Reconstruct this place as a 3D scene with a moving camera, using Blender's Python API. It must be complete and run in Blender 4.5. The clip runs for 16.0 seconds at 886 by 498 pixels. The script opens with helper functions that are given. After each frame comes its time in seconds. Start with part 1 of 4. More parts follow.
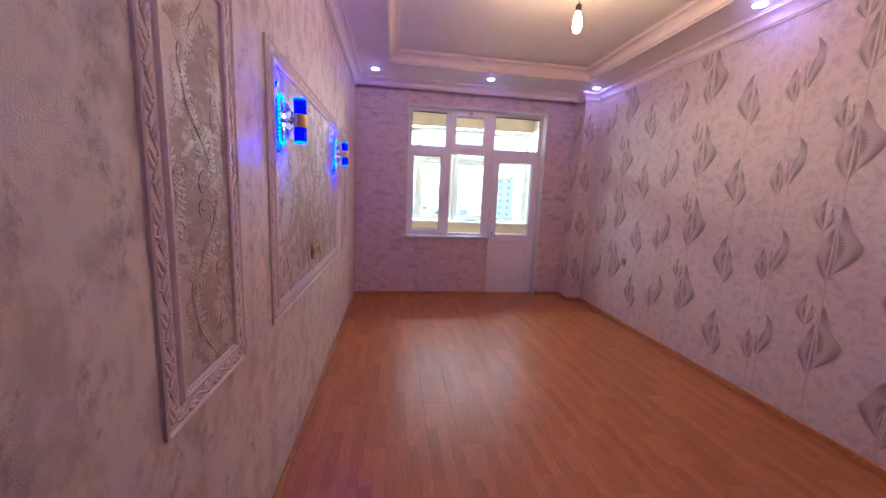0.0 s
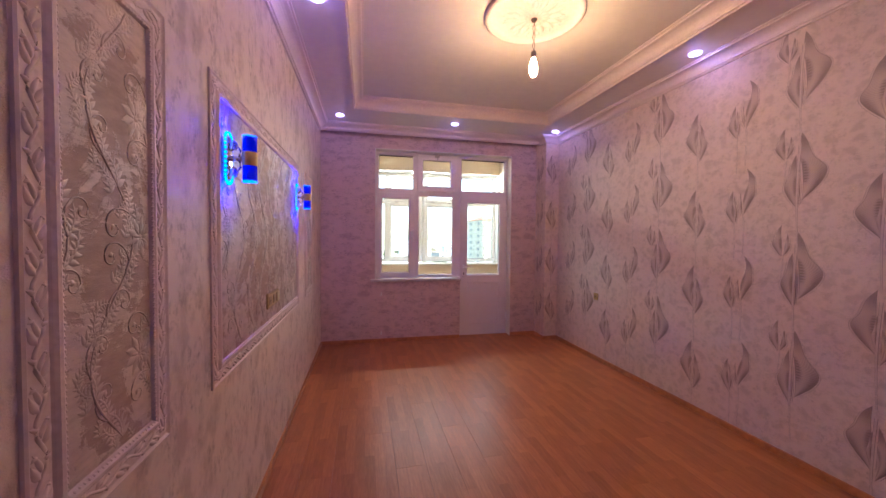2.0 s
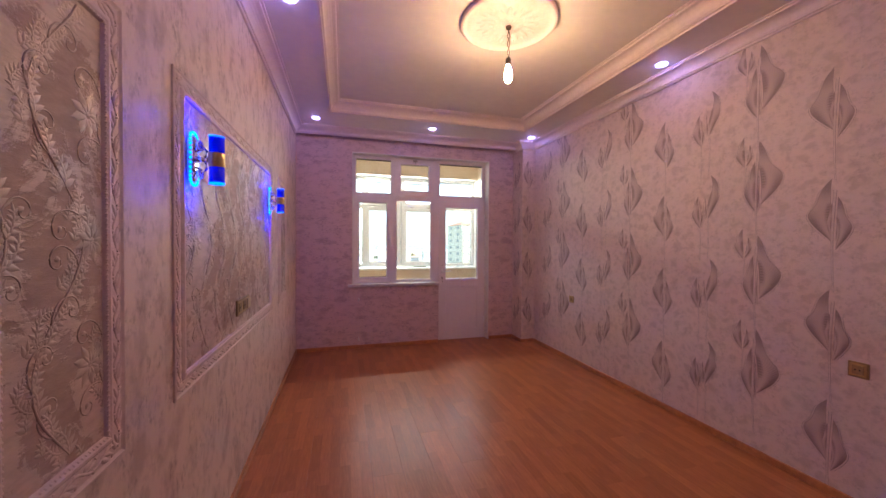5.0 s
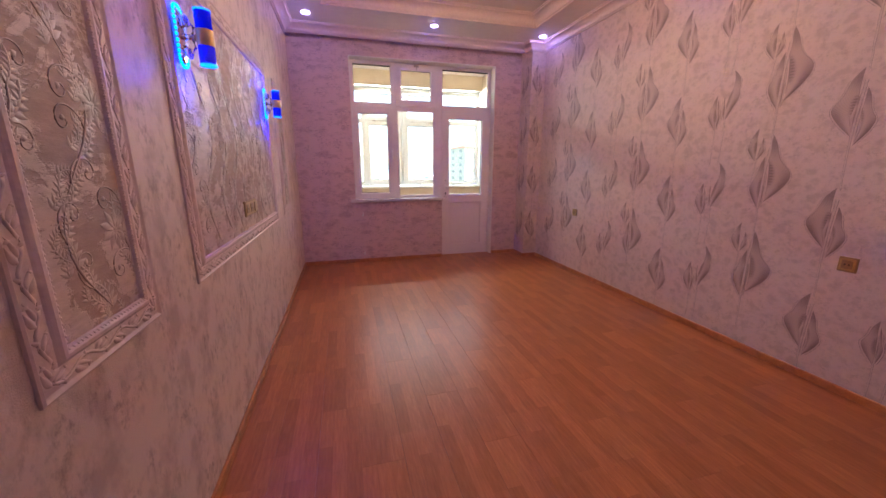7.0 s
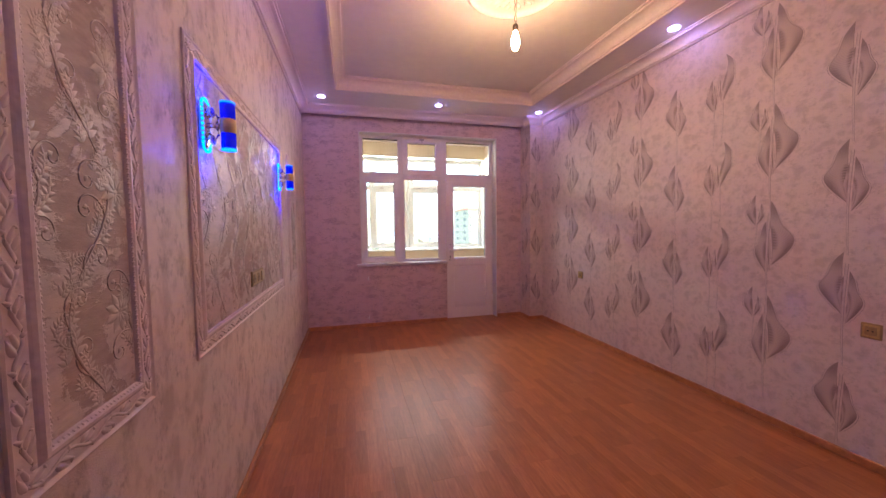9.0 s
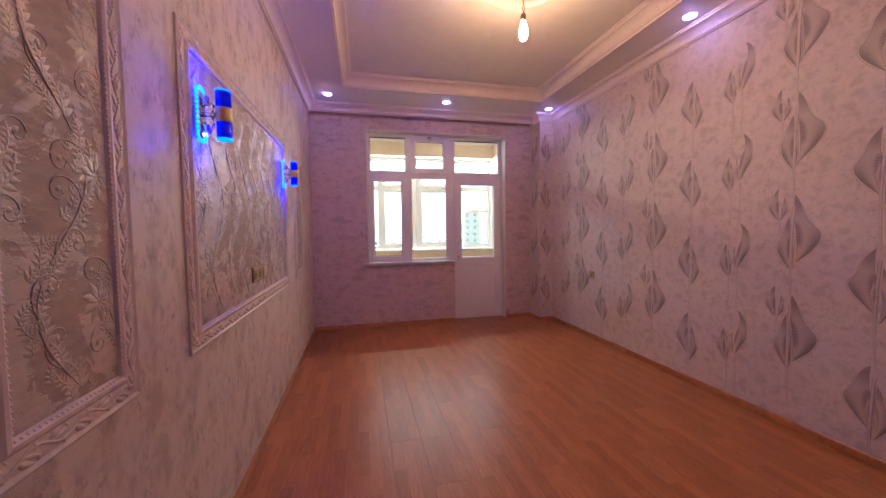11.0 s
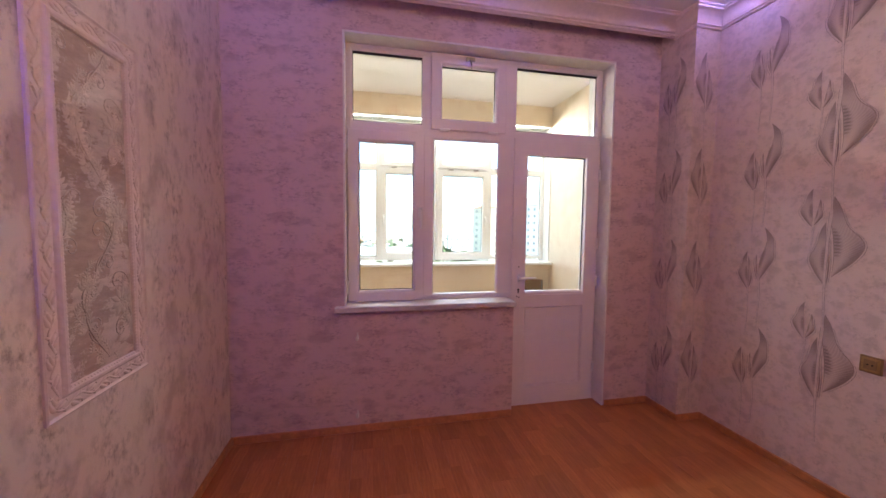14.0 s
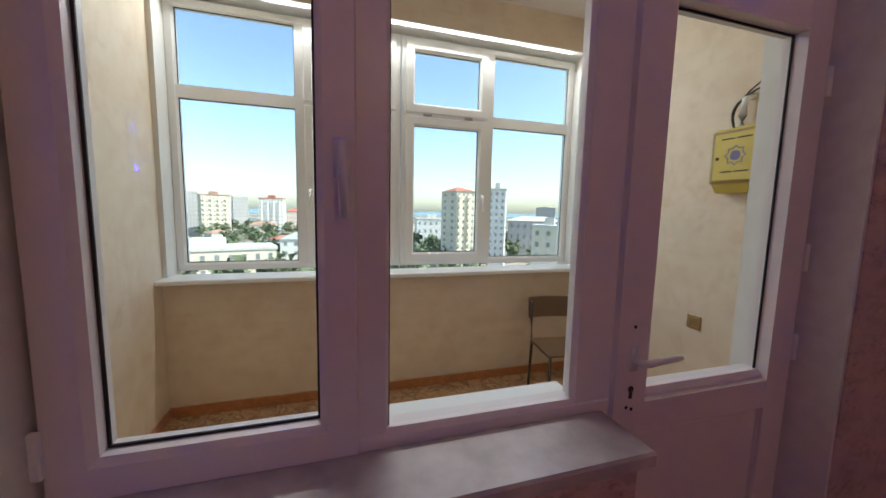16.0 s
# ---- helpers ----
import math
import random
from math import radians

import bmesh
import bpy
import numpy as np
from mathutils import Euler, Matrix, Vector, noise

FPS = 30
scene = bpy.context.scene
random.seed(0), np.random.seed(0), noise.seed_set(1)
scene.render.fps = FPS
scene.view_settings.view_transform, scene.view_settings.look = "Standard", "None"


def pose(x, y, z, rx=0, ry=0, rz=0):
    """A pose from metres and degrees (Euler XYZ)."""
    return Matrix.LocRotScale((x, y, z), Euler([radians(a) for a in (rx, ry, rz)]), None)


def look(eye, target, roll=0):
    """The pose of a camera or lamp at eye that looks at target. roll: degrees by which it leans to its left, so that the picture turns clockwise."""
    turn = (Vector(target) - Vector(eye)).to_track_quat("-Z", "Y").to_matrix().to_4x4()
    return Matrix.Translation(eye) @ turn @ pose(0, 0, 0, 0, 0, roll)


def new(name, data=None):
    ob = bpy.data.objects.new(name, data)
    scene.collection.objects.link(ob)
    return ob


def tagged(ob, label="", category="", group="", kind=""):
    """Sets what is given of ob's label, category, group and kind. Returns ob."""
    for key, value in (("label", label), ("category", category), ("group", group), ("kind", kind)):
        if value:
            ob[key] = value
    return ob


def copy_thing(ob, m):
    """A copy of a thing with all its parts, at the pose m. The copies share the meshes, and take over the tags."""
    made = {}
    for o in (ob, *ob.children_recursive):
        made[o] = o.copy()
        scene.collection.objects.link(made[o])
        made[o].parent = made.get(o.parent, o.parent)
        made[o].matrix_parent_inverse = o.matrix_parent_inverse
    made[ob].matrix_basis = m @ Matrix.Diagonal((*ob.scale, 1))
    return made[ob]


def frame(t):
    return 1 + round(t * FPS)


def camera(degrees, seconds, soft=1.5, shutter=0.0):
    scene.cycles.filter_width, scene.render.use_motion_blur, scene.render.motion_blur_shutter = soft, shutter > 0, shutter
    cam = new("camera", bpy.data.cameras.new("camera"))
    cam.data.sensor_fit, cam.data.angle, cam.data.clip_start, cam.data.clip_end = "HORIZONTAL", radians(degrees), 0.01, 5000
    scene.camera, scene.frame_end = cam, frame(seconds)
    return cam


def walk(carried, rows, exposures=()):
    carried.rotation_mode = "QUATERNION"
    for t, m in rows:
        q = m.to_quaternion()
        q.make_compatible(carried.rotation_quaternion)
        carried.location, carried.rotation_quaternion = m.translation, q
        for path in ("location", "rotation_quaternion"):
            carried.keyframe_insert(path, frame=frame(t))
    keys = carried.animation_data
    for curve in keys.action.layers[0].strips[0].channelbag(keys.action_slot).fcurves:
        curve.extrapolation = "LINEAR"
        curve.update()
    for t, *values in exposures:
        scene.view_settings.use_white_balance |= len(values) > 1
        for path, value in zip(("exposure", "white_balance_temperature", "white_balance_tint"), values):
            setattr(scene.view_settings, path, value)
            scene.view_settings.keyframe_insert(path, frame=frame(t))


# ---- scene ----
cam = camera(102.7, 16.0)
PATH = [
    (0, (0.529, -0.098, 1.477), (0.813, 1.859, 1.174), 2.5),
    (0.5, (0.515, -0.023, 1.405), (0.841, 1.931, 1.13), 2.1),
    (1, (0.52, 0.002, 1.434), (0.981, 1.94, 1.252), 2.6),
    (1.5, (0.545, 0.019, 1.428), (0.948, 1.975, 1.316), 1.6),
    (2, (0.575, 0.017, 1.453), (1.007, 1.969, 1.394), 0.5),
    (2.5, (0.597, 0.017, 1.463), (1.0, 1.975, 1.523), -0.5),
    (3, (0.59, 0.027, 1.51), (1.07, 1.93, 1.896), -1.2),
    (3.5, (0.581, 0.01, 1.567), (1.047, 1.822, 2.273), -0.9),
    (4, (0.593, 0.008, 1.554), (1.099, 1.855, 2.132), -0.8),
    (4.5, (0.599, 0.02, 1.507), (1.118, 1.934, 1.769), -0.3),
    (5, (0.596, 0.02, 1.447), (1.139, 1.945, 1.416), 0.3),
    (5.2, (0.592, 0.017, 1.431), (1.127, 1.941, 1.328), 0.7),
    (7.3, (0.572, -0.008, 1.298), (1.088, 1.871, 0.845), -0.1),
    (7.5, (0.57, -0.009, 1.311), (1.078, 1.895, 0.966), -0.2),
    (8, (0.576, -0.016, 1.329), (1.063, 1.915, 1.143), -0.8),
    (8.5, (0.575, 0.0, 1.344), (1.078, 1.93, 1.195), -0.7),
    (8.7, (0.574, 0.003, 1.352), (1.079, 1.934, 1.235), -0.7),
    (10.8, (0.629, 0.038, 1.299), (1.108, 1.977, 1.196), -1.0),
    (11, (0.625, 0.062, 1.309), (1.073, 2.008, 1.208), -0.7),
    (11.5, (0.64, 0.278, 1.303), (1.022, 2.237, 1.17), -0.2),
    (12, (0.672, 0.719, 1.374), (1.096, 2.669, 1.253), -0.4),
    (12.5, (0.783, 1.094, 1.373), (1.061, 3.069, 1.226), -0.2),
    (13, (0.834, 1.589, 1.383), (1.201, 3.554, 1.318), 0.6),
    (13.5, (0.857, 2.08, 1.417), (1.185, 4.051, 1.338), -0.1),
    (14, (0.881, 2.552, 1.43), (1.289, 4.505, 1.302), 0.6),
    (14.5, (0.924, 3.094, 1.46), (1.499, 5.007, 1.355), 0.3),
    (15, (1.041, 3.521, 1.427), (1.422, 5.484, 1.388), -0.2),
    (15.5, (1.113, 4.008, 1.428), (1.711, 5.914, 1.338), 1.5),
    (16, (1.232, 4.371, 1.428), (1.816, 6.272, 1.213), 1.2),
]
EXPOSURES = [(0, 3.40, 5450, 3), (1.5, 3.24, 6100, 8), (3, 2.98, 6350, 9), (5, 3.02, 6400, 9), (7.5, 3.34, 6450, 10), (8.5, 3.28, 6450, 10), (11, 3.12, 6350, 10), (14.2, 3.2, 6350, 10), (14.8, 2.9, 6400, 10), (15.5, 2.32, 6350, 10), (16, 1.75, 6300, 11)]
walk(cam, [(t, look(eye, target, roll)) for t, eye, target, roll in PATH], EXPOSURES)

# ---- world, sun, exposure ----
world = bpy.data.worlds.new("sky")
scene.world = world
world.use_nodes = True
wn = world.node_tree
sky = wn.nodes.new("ShaderNodeTexSky")
sky.sky_type = "NISHITA"
sky.sun_disc = False
sky.sun_elevation, sky.sun_rotation = radians(52), radians(122)
sky.altitude, sky.dust_density = 60, 1.5
wn.links.new(sky.outputs[0], wn.nodes["Background"].inputs[0])
wn.nodes["Background"].inputs[1].default_value = 0.115
sun_data = bpy.data.lights.new("sun", "SUN")
sun_data.energy, sun_data.angle, sun_data.color = 3.0, radians(0.5), (1, 0.95, 0.87)
sun = new("sun", sun_data)
sun.matrix_world = look((8, -5, 12), (0, 0, 0))
# area lamp added under the balcony window's head to stand in for sky light
day = bpy.data.lights.new("daylight_fill", "AREA")
day.shape, day.size, day.size_y, day.energy, day.color = "RECTANGLE", 2.9, 0.08, 9.5, (1.0, 0.97, 0.93)
new("daylight_fill", day).matrix_world = look((1.75, 7.14, 2.765), (1.75, 6.14, 1.78))


# ---- materials ----
def nodes_of(name):
    m = bpy.data.materials.new(name)
    m.use_nodes = True
    return m, m.node_tree, m.node_tree.nodes["Principled BSDF"]


def link(t, a, b):
    t.links.new(a, b)


def noise_node(t, scale, detail=4, rough=0.55, coord="Object", stretch=(1, 1, 1)):
    c = t.nodes.new("ShaderNodeTexCoord")
    mp = t.nodes.new("ShaderNodeMapping")
    mp.inputs["Scale"].default_value = stretch
    n = t.nodes.new("ShaderNodeTexNoise")
    n.inputs["Scale"].default_value, n.inputs["Detail"].default_value, n.inputs["Roughness"].default_value = scale, detail, rough
    link(t, c.outputs[coord], mp.inputs[0])
    link(t, mp.outputs[0], n.inputs["Vector"])
    return n


def ramp(t, fac, stops):
    r = t.nodes.new("ShaderNodeValToRGB")
    els = r.color_ramp.elements
    while len(els) < len(stops):
        els.new(0.5)
    for e, (p, c) in zip(els, stops):
        e.position, e.color = p, (*c, 1)
    link(t, fac, r.inputs[0])
    return r


def mix(t, fac, a, b, mode="MIX"):
    n = t.nodes.new("ShaderNodeMix")
    n.data_type, n.blend_type = "RGBA", mode
    if isinstance(fac, float):
        n.inputs[0].default_value = fac
    else:
        link(t, fac, n.inputs[0])
    for s, v in ((n.inputs[6], a), (n.inputs[7], b)):
        if isinstance(v, tuple):
            s.default_value = (*v, 1)
        else:
            link(t, v, s)
    return n.outputs[2]


def bump(t, bsdf, height, strength, dist=0.01):
    b = t.nodes.new("ShaderNodeBump")
    b.inputs["Strength"].default_value, b.inputs["Distance"].default_value = strength, dist
    link(t, height, b.inputs["Height"])
    link(t, b.outputs[0], bsdf.inputs["Normal"])


def plaster_paper(name, light, mid, dark, stretch=(1, 1, 1), scale=5.0):
    """Mottled vinyl wallpaper that imitates troweled plaster."""
    m, t, b = nodes_of(name)
    n1 = noise_node(t, scale, 6, 0.6, stretch=stretch)
    n2 = noise_node(t, scale * 7, 6, 0.7, stretch=stretch)
    r1 = ramp(t, n1.outputs[0], [(0.36, mid), (0.46, light), (0.54, light), (0.64, mid)])
    r2 = ramp(t, n2.outputs[0], [(0.47, (0, 0, 0)), (0.68, (1, 1, 1))])
    patch = noise_node(t, scale * 1.7, 3, 0.5, stretch=stretch)
    rp = ramp(t, patch.outputs[0], [(0.44, (0, 0, 0)), (0.60, (1, 1, 1))])
    both = mix(t, 1.0, r2.outputs[0], rp.outputs[0], "MULTIPLY")
    link(t, mix(t, both, r1.outputs[0], dark), b.inputs["Base Color"])
    fine = noise_node(t, 260, 3, 0.6)
    trowel = noise_node(t, scale * 3.2, 8, 0.72, stretch=stretch)
    trowel.inputs["Distortion"].default_value = 1.4
    bump(t, b, mix(t, 0.45, mix(t, 0.5, n2.outputs[0], trowel.outputs[0]), fine.outputs[0]), 0.8, 0.007)
    b.inputs["Roughness"].default_value = 0.5
    return m


def plain(name, col, rough=0.5, metal=0.0, vary=0.06, scale=30, relief=0.05):
    m, t, b = nodes_of(name)
    n = noise_node(t, scale, 5)
    n0 = noise_node(t, scale * 0.12, 3)
    lo, hi = tuple(c * (1 - vary) for c in col), tuple(min(1, c * (1 + vary)) for c in col)
    r = ramp(t, n.outputs[0], [(0.3, lo), (0.7, hi)])
    r0 = ramp(t, n0.outputs[0], [(0.3, (1 - vary,) * 3), (0.7, (1, 1, 1))])
    link(t, mix(t, 1.0, r.outputs[0], r0.outputs[0], "MULTIPLY"), b.inputs["Base Color"])
    b.inputs["Roughness"].default_value, b.inputs["Metallic"].default_value = rough, metal
    if relief:
        bump(t, b, n.outputs[0], relief, 0.003)
    return m


def glow(name, col, strength):
    m, t, b = nodes_of(name)
    b.inputs["Base Color"].default_value = (*col, 1)
    b.inputs["Emission Color"].default_value = (*col, 1)
    b.inputs["Emission Strength"].default_value = strength
    return m


def clear_glass(name, col=(1, 1, 1), rough=0.0):
    m, t, b = nodes_of(name)
    b.inputs["Base Color"].default_value = (*col, 1)
    b.inputs["Roughness"].default_value = rough
    b.inputs["Transmission Weight"].default_value = 1.0
    b.inputs["IOR"].default_value = 1.45
    return m


def pane_glass():
    """Thin window pane: lets light straight through, with a faint mirror gloss."""
    m, t, b = nodes_of("window_glass")
    t.nodes.remove(b)
    tr = t.nodes.new("ShaderNodeBsdfTransparent")
    tr.inputs[0].default_value = (0.93, 0.96, 0.95, 1)
    gl = t.nodes.new("ShaderNodeBsdfGlossy")
    gl.inputs["Roughness"].default_value = 0.0
    lw = t.nodes.new("ShaderNodeLayerWeight")
    lw.inputs[0].default_value = 0.5
    pw = t.nodes.new("ShaderNodeMath")
    pw.operation = "POWER"
    pw.inputs[1].default_value = 5.0
    link(t, lw.outputs["Facing"], pw.inputs[0])
    fr = t.nodes.new("ShaderNodeMath")
    fr.operation = "MULTIPLY_ADD"
    fr.inputs[1].default_value, fr.inputs[2].default_value = 0.96, 0.025
    link(t, pw.outputs[0], fr.inputs[0])
    mx = t.nodes.new("ShaderNodeMixShader")
    link(t, fr.outputs[0], mx.inputs[0])
    link(t, tr.outputs[0], mx.inputs[1])
    link(t, gl.outputs[0], mx.inputs[2])
    link(t, mx.outputs[0], t.nodes["Material Output"].inputs[0])
    return m


def laminate():
    """Three-strip oak laminate, warm orange; local x across a plank, y along it."""
    m, t, b = nodes_of("laminate")
    c = t.nodes.new("ShaderNodeTexCoord")
    inf = t.nodes.new("ShaderNodeObjectInfo")
    sep = t.nodes.new("ShaderNodeSeparateXYZ")
    link(t, c.outputs["Object"], sep.inputs[0])
    off = t.nodes.new("ShaderNodeCombineXYZ")
    mul = t.nodes.new("ShaderNodeMath")
    mul.operation = "MULTIPLY"
    mul.inputs[1].default_value = 57.0
    link(t, inf.outputs["Random"], mul.inputs[0])
    link(t, mul.outputs[0], off.inputs[0])
    link(t, mul.outputs[0], off.inputs[1])
    add = t.nodes.new("ShaderNodeVectorMath")
    link(t, c.outputs["Object"], add.inputs[0])
    link(t, off.outputs[0], add.inputs[1])
    # strips: blocks of staves with their own tone
    br = t.nodes.new("ShaderNodeTexBrick")
    br.offset, br.squash = 0.37, 1.0
    rot = t.nodes.new("ShaderNodeMapping")
    rot.inputs["Rotation"].default_value = (0, 0, radians(90))
    link(t, c.outputs["Object"], rot.inputs[0])
    link(t, rot.outputs[0], br.inputs["Vector"])
    br.inputs["Scale"].default_value = 1.0
    br.inputs["Brick Width"].default_value, br.inputs["Row Height"].default_value = 0.43, 0.0643
    br.inputs["Mortar Size"].default_value, br.inputs["Bias"].default_value = 0.0006, 0.0
    br.inputs["Color1"].default_value, br.inputs["Color2"].default_value = (0.2, 0.2, 0.2, 1), (0.8, 0.8, 0.8, 1)
    br.inputs["Mortar"].default_value = (0.1, 0.1, 0.1, 1)
    mp = t.nodes.new("ShaderNodeMapping")
    mp.inputs["Scale"].default_value = (9, 0.9, 1)
    link(t, add.outputs[0], mp.inputs[0])
    g = t.nodes.new("ShaderNodeTexNoise")
    g.inputs["Scale"].default_value, g.inputs["Detail"].default_value, g.inputs["Roughness"].default_value = 9, 7, 0.65
    link(t, mp.outputs[0], g.inputs["Vector"])
    grain = ramp(t, g.outputs[0], [(0.3, (0.44, 0.165, 0.062)), (0.52, (0.54, 0.205, 0.078)), (0.75, (0.64, 0.265, 0.108))])
    tone = ramp(t, br.outputs["Color"], [(0.1, (0.76, 0.72, 0.68)), (0.8, (1.0, 1.0, 1.0))])
    col = mix(t, 1.0, grain.outputs[0], tone.outputs[0], "MULTIPLY")
    rr = ramp(t, inf.outputs["Random"], [(0.0, (0.88, 0.87, 0.86)), (1.0, (1.0, 1.0, 1.0))])
    link(t, mix(t, 1.0, col, rr.outputs[0], "MULTIPLY"), b.inputs["Base Color"])
    rgh = ramp(t, g.outputs[0], [(0.3, (0.30,) * 3), (0.7, (0.42,) * 3)])
    link(t, rgh.outputs[0], b.inputs["Roughness"])
    b.inputs["Specular IOR Level"].default_value = 0.26
    bump(t, b, g.outputs[0], 0.012, 0.001)
    return m


def carved(name, col, scale, strength):
    """White-painted moulding with a fine carved relief."""
    m, t, b = nodes_of(name)
    c = t.nodes.new("ShaderNodeTexCoord")
    v = t.nodes.new("ShaderNodeTexVoronoi")
    v.feature = "SMOOTH_F1"
    v.inputs["Scale"].default_value = scale
    link(t, c.outputs["Object"], v.inputs["Vector"])
    n = noise_node(t, scale * 0.6, 5)
    r = ramp(t, n.outputs[0], [(0.3, tuple(x * 0.9 for x in col)), (0.7, col)])
    link(t, r.outputs[0], b.inputs["Base Color"])
    b.inputs["Roughness"].default_value = 0.45
    bump(t, b, v.outputs["Distance"], strength, 0.006)
    return m


PAPER = plaster_paper("plaster_wallpaper", (0.76, 0.63, 0.585), (0.57, 0.445, 0.415), (0.34, 0.25, 0.23), (1, 1, 0.7), 5.0)
PAPER_FAR = plaster_paper("plaster_wallpaper_mauve", (0.66, 0.49, 0.48), (0.51, 0.365, 0.36), (0.32, 0.215, 0.22), (0.7, 1, 1.3), 6.0)
PAPER_RIGHT = plaster_paper("leaf_wallpaper_ground", (0.71, 0.58, 0.535), (0.59, 0.475, 0.435), (0.50, 0.395, 0.36), (1, 1, 1.2), 9.0)


def two_tone_paper(name, brown, lilac):
    """Matt brown ground with torn-edged, slightly glossy lilac patches, streaked sideways."""
    m, t, b = nodes_of(name)
    big = noise_node(t, 3.6, 9, 0.68, stretch=(1, 1, 0.8))
    big.inputs["Distortion"].default_value = 0.9
    fine = noise_node(t, 40, 6, 0.7, stretch=(1, 0.35, 1))
    mask = ramp(t, mix(t, 0.22, big.outputs[0], fine.outputs[0]), [(0.485, (0, 0, 0)), (0.515, (1, 1, 1))])
    grain = ramp(t, fine.outputs[0], [(0.35, (0.78, 0.76, 0.75)), (0.62, (1, 1, 1))])
    link(t, mix(t, 1.0, mix(t, mask.outputs[0], brown, lilac), grain.outputs[0], "MULTIPLY"), b.inputs["Base Color"])
    rg = ramp(t, mask.outputs[0], [(0.0, (0.62,) * 3), (1.0, (0.42,) * 3)])
    link(t, rg.outputs[0], b.inputs["Roughness"])
    bump(t, b, mix(t, 0.4, fine.outputs[0], mask.outputs[0]), 0.5, 0.004)
    return m


PAPER_PANEL = two_tone_paper("damask_wallpaper_ground", (0.47, 0.345, 0.305), (0.63, 0.505, 0.47))
BALCONY_PAPER = plaster_paper("balcony_wallpaper", (0.80, 0.68, 0.53), (0.75, 0.61, 0.46), (0.66, 0.51, 0.37), (1, 1, 1), 5.0)
def add_blocks(m):
    """Printed stone blocks with slightly darker joints."""
    t = m.node_tree
    b = t.nodes["Principled BSDF"]
    old = b.inputs["Base Color"].links[0].from_socket
    c = t.nodes.new("ShaderNodeTexCoord")
    sep = t.nodes.new("ShaderNodeSeparateXYZ")
    link(t, c.outputs["Object"], sep.inputs[0])
    sm = t.nodes.new("ShaderNodeMath")
    link(t, sep.outputs[0], sm.inputs[0])
    link(t, sep.outputs[1], sm.inputs[1])
    cmb = t.nodes.new("ShaderNodeCombineXYZ")
    link(t, sm.outputs[0], cmb.inputs[0])
    link(t, sep.outputs[2], cmb.inputs[1])
    br = t.nodes.new("ShaderNodeTexBrick")
    link(t, cmb.outputs[0], br.inputs["Vector"])
    br.inputs["Scale"].default_value, br.inputs["Brick Width"].default_value, br.inputs["Row Height"].default_value = 1.0, 0.19, 0.10
    br.inputs["Mortar Size"].default_value, br.inputs["Mortar Smooth"].default_value = 0.004, 0.6
    br.inputs["Color1"].default_value, br.inputs["Color2"].default_value, br.inputs["Mortar"].default_value = (1, 1, 1, 1), (0.96, 0.95, 0.93, 1), (0.91, 0.89, 0.86, 1)
    link(t, mix(t, 1.0, old, br.outputs["Color"], "MULTIPLY"), b.inputs["Base Color"])


add_blocks(BALCONY_PAPER)
DAMASK_LIGHT = plain("damask_silver_ink", (0.62, 0.50, 0.455), 0.32, 0.15, 0.3, 14, 0.25)


def leaf_print():
    """Printed leaf: u runs from the midrib to the rim, v from foot to tip; hatched ink along rib, rim and tip."""
    m, t, b = nodes_of("leaf_print")
    uv = t.nodes.new("ShaderNodeUVMap")
    sep = t.nodes.new("ShaderNodeSeparateXYZ")
    link(t, uv.outputs[0], sep.inputs[0])
    u, v = sep.outputs[0], sep.outputs[1]

    def calc(op, a, c):
        n = t.nodes.new("ShaderNodeMath")
        n.operation = op
        for sock, val in zip(n.inputs, (a, c)):
            if isinstance(val, (int, float)):
                sock.default_value = val
            else:
                link(t, val, sock)
        return n.outputs[0]

    def step(x, lo, hi):
        n = t.nodes.new("ShaderNodeMapRange")
        n.interpolation_type = "SMOOTHSTEP"
        n.inputs[1].default_value, n.inputs[2].default_value = lo, hi
        link(t, x, n.inputs[0])
        return n.outputs[0]

    lower = calc("MULTIPLY", step(u, 0.35, 1.0), calc("SUBTRACT", 1.0, step(v, 0.25, 0.60)))
    comb = calc("SINE", calc("MULTIPLY_ADD", v, 150.0), 0.0)
    comb = step(comb, -0.2, 0.5)
    band = calc("MULTIPLY", step(v, 0.18, 0.32), calc("SUBTRACT", 1.0, step(v, 0.52, 0.66)))
    rib = calc("MULTIPLY", calc("MULTIPLY", calc("SUBTRACT", 1.0, step(u, 0.10, 0.40)), band), calc("MULTIPLY_ADD", comb, 0.6))
    tip = calc("MULTIPLY", step(v, 0.60, 0.90), 0.7)
    edge = calc("MULTIPLY", step(u, 0.93, 0.98), 0.8)
    inner = calc("MULTIPLY", calc("SUBTRACT", 1.0, step(u, 0.015, 0.05)), 0.9)
    vein = calc("SINE", calc("ADD", calc("MULTIPLY", v, 190.0), calc("MULTIPLY", u, -45.0)), 0.0)
    dens = calc("MAXIMUM", calc("MAXIMUM", lower, rib), calc("MAXIMUM", tip, calc("MAXIMUM", edge, inner)))
    dens = calc("ADD", calc("MULTIPLY", dens, 0.95), calc("MULTIPLY", calc("ADD", vein, 1.0), 0.10))
    spots = noise_node(t, 160, 3)
    dens = calc("MULTIPLY", dens, calc("ADD", spots.outputs[0], 0.5))
    r = ramp(t, dens, [(0.0, (0.58, 0.46, 0.425)), (0.3, (0.48, 0.375, 0.345)), (0.9, (0.27, 0.20, 0.185))])
    link(t, r.outputs[0], b.inputs["Base Color"])
    b.inputs["Roughness"].default_value = 0.42
    bump(t, b, vein, 0.25, 0.0015)
    return m


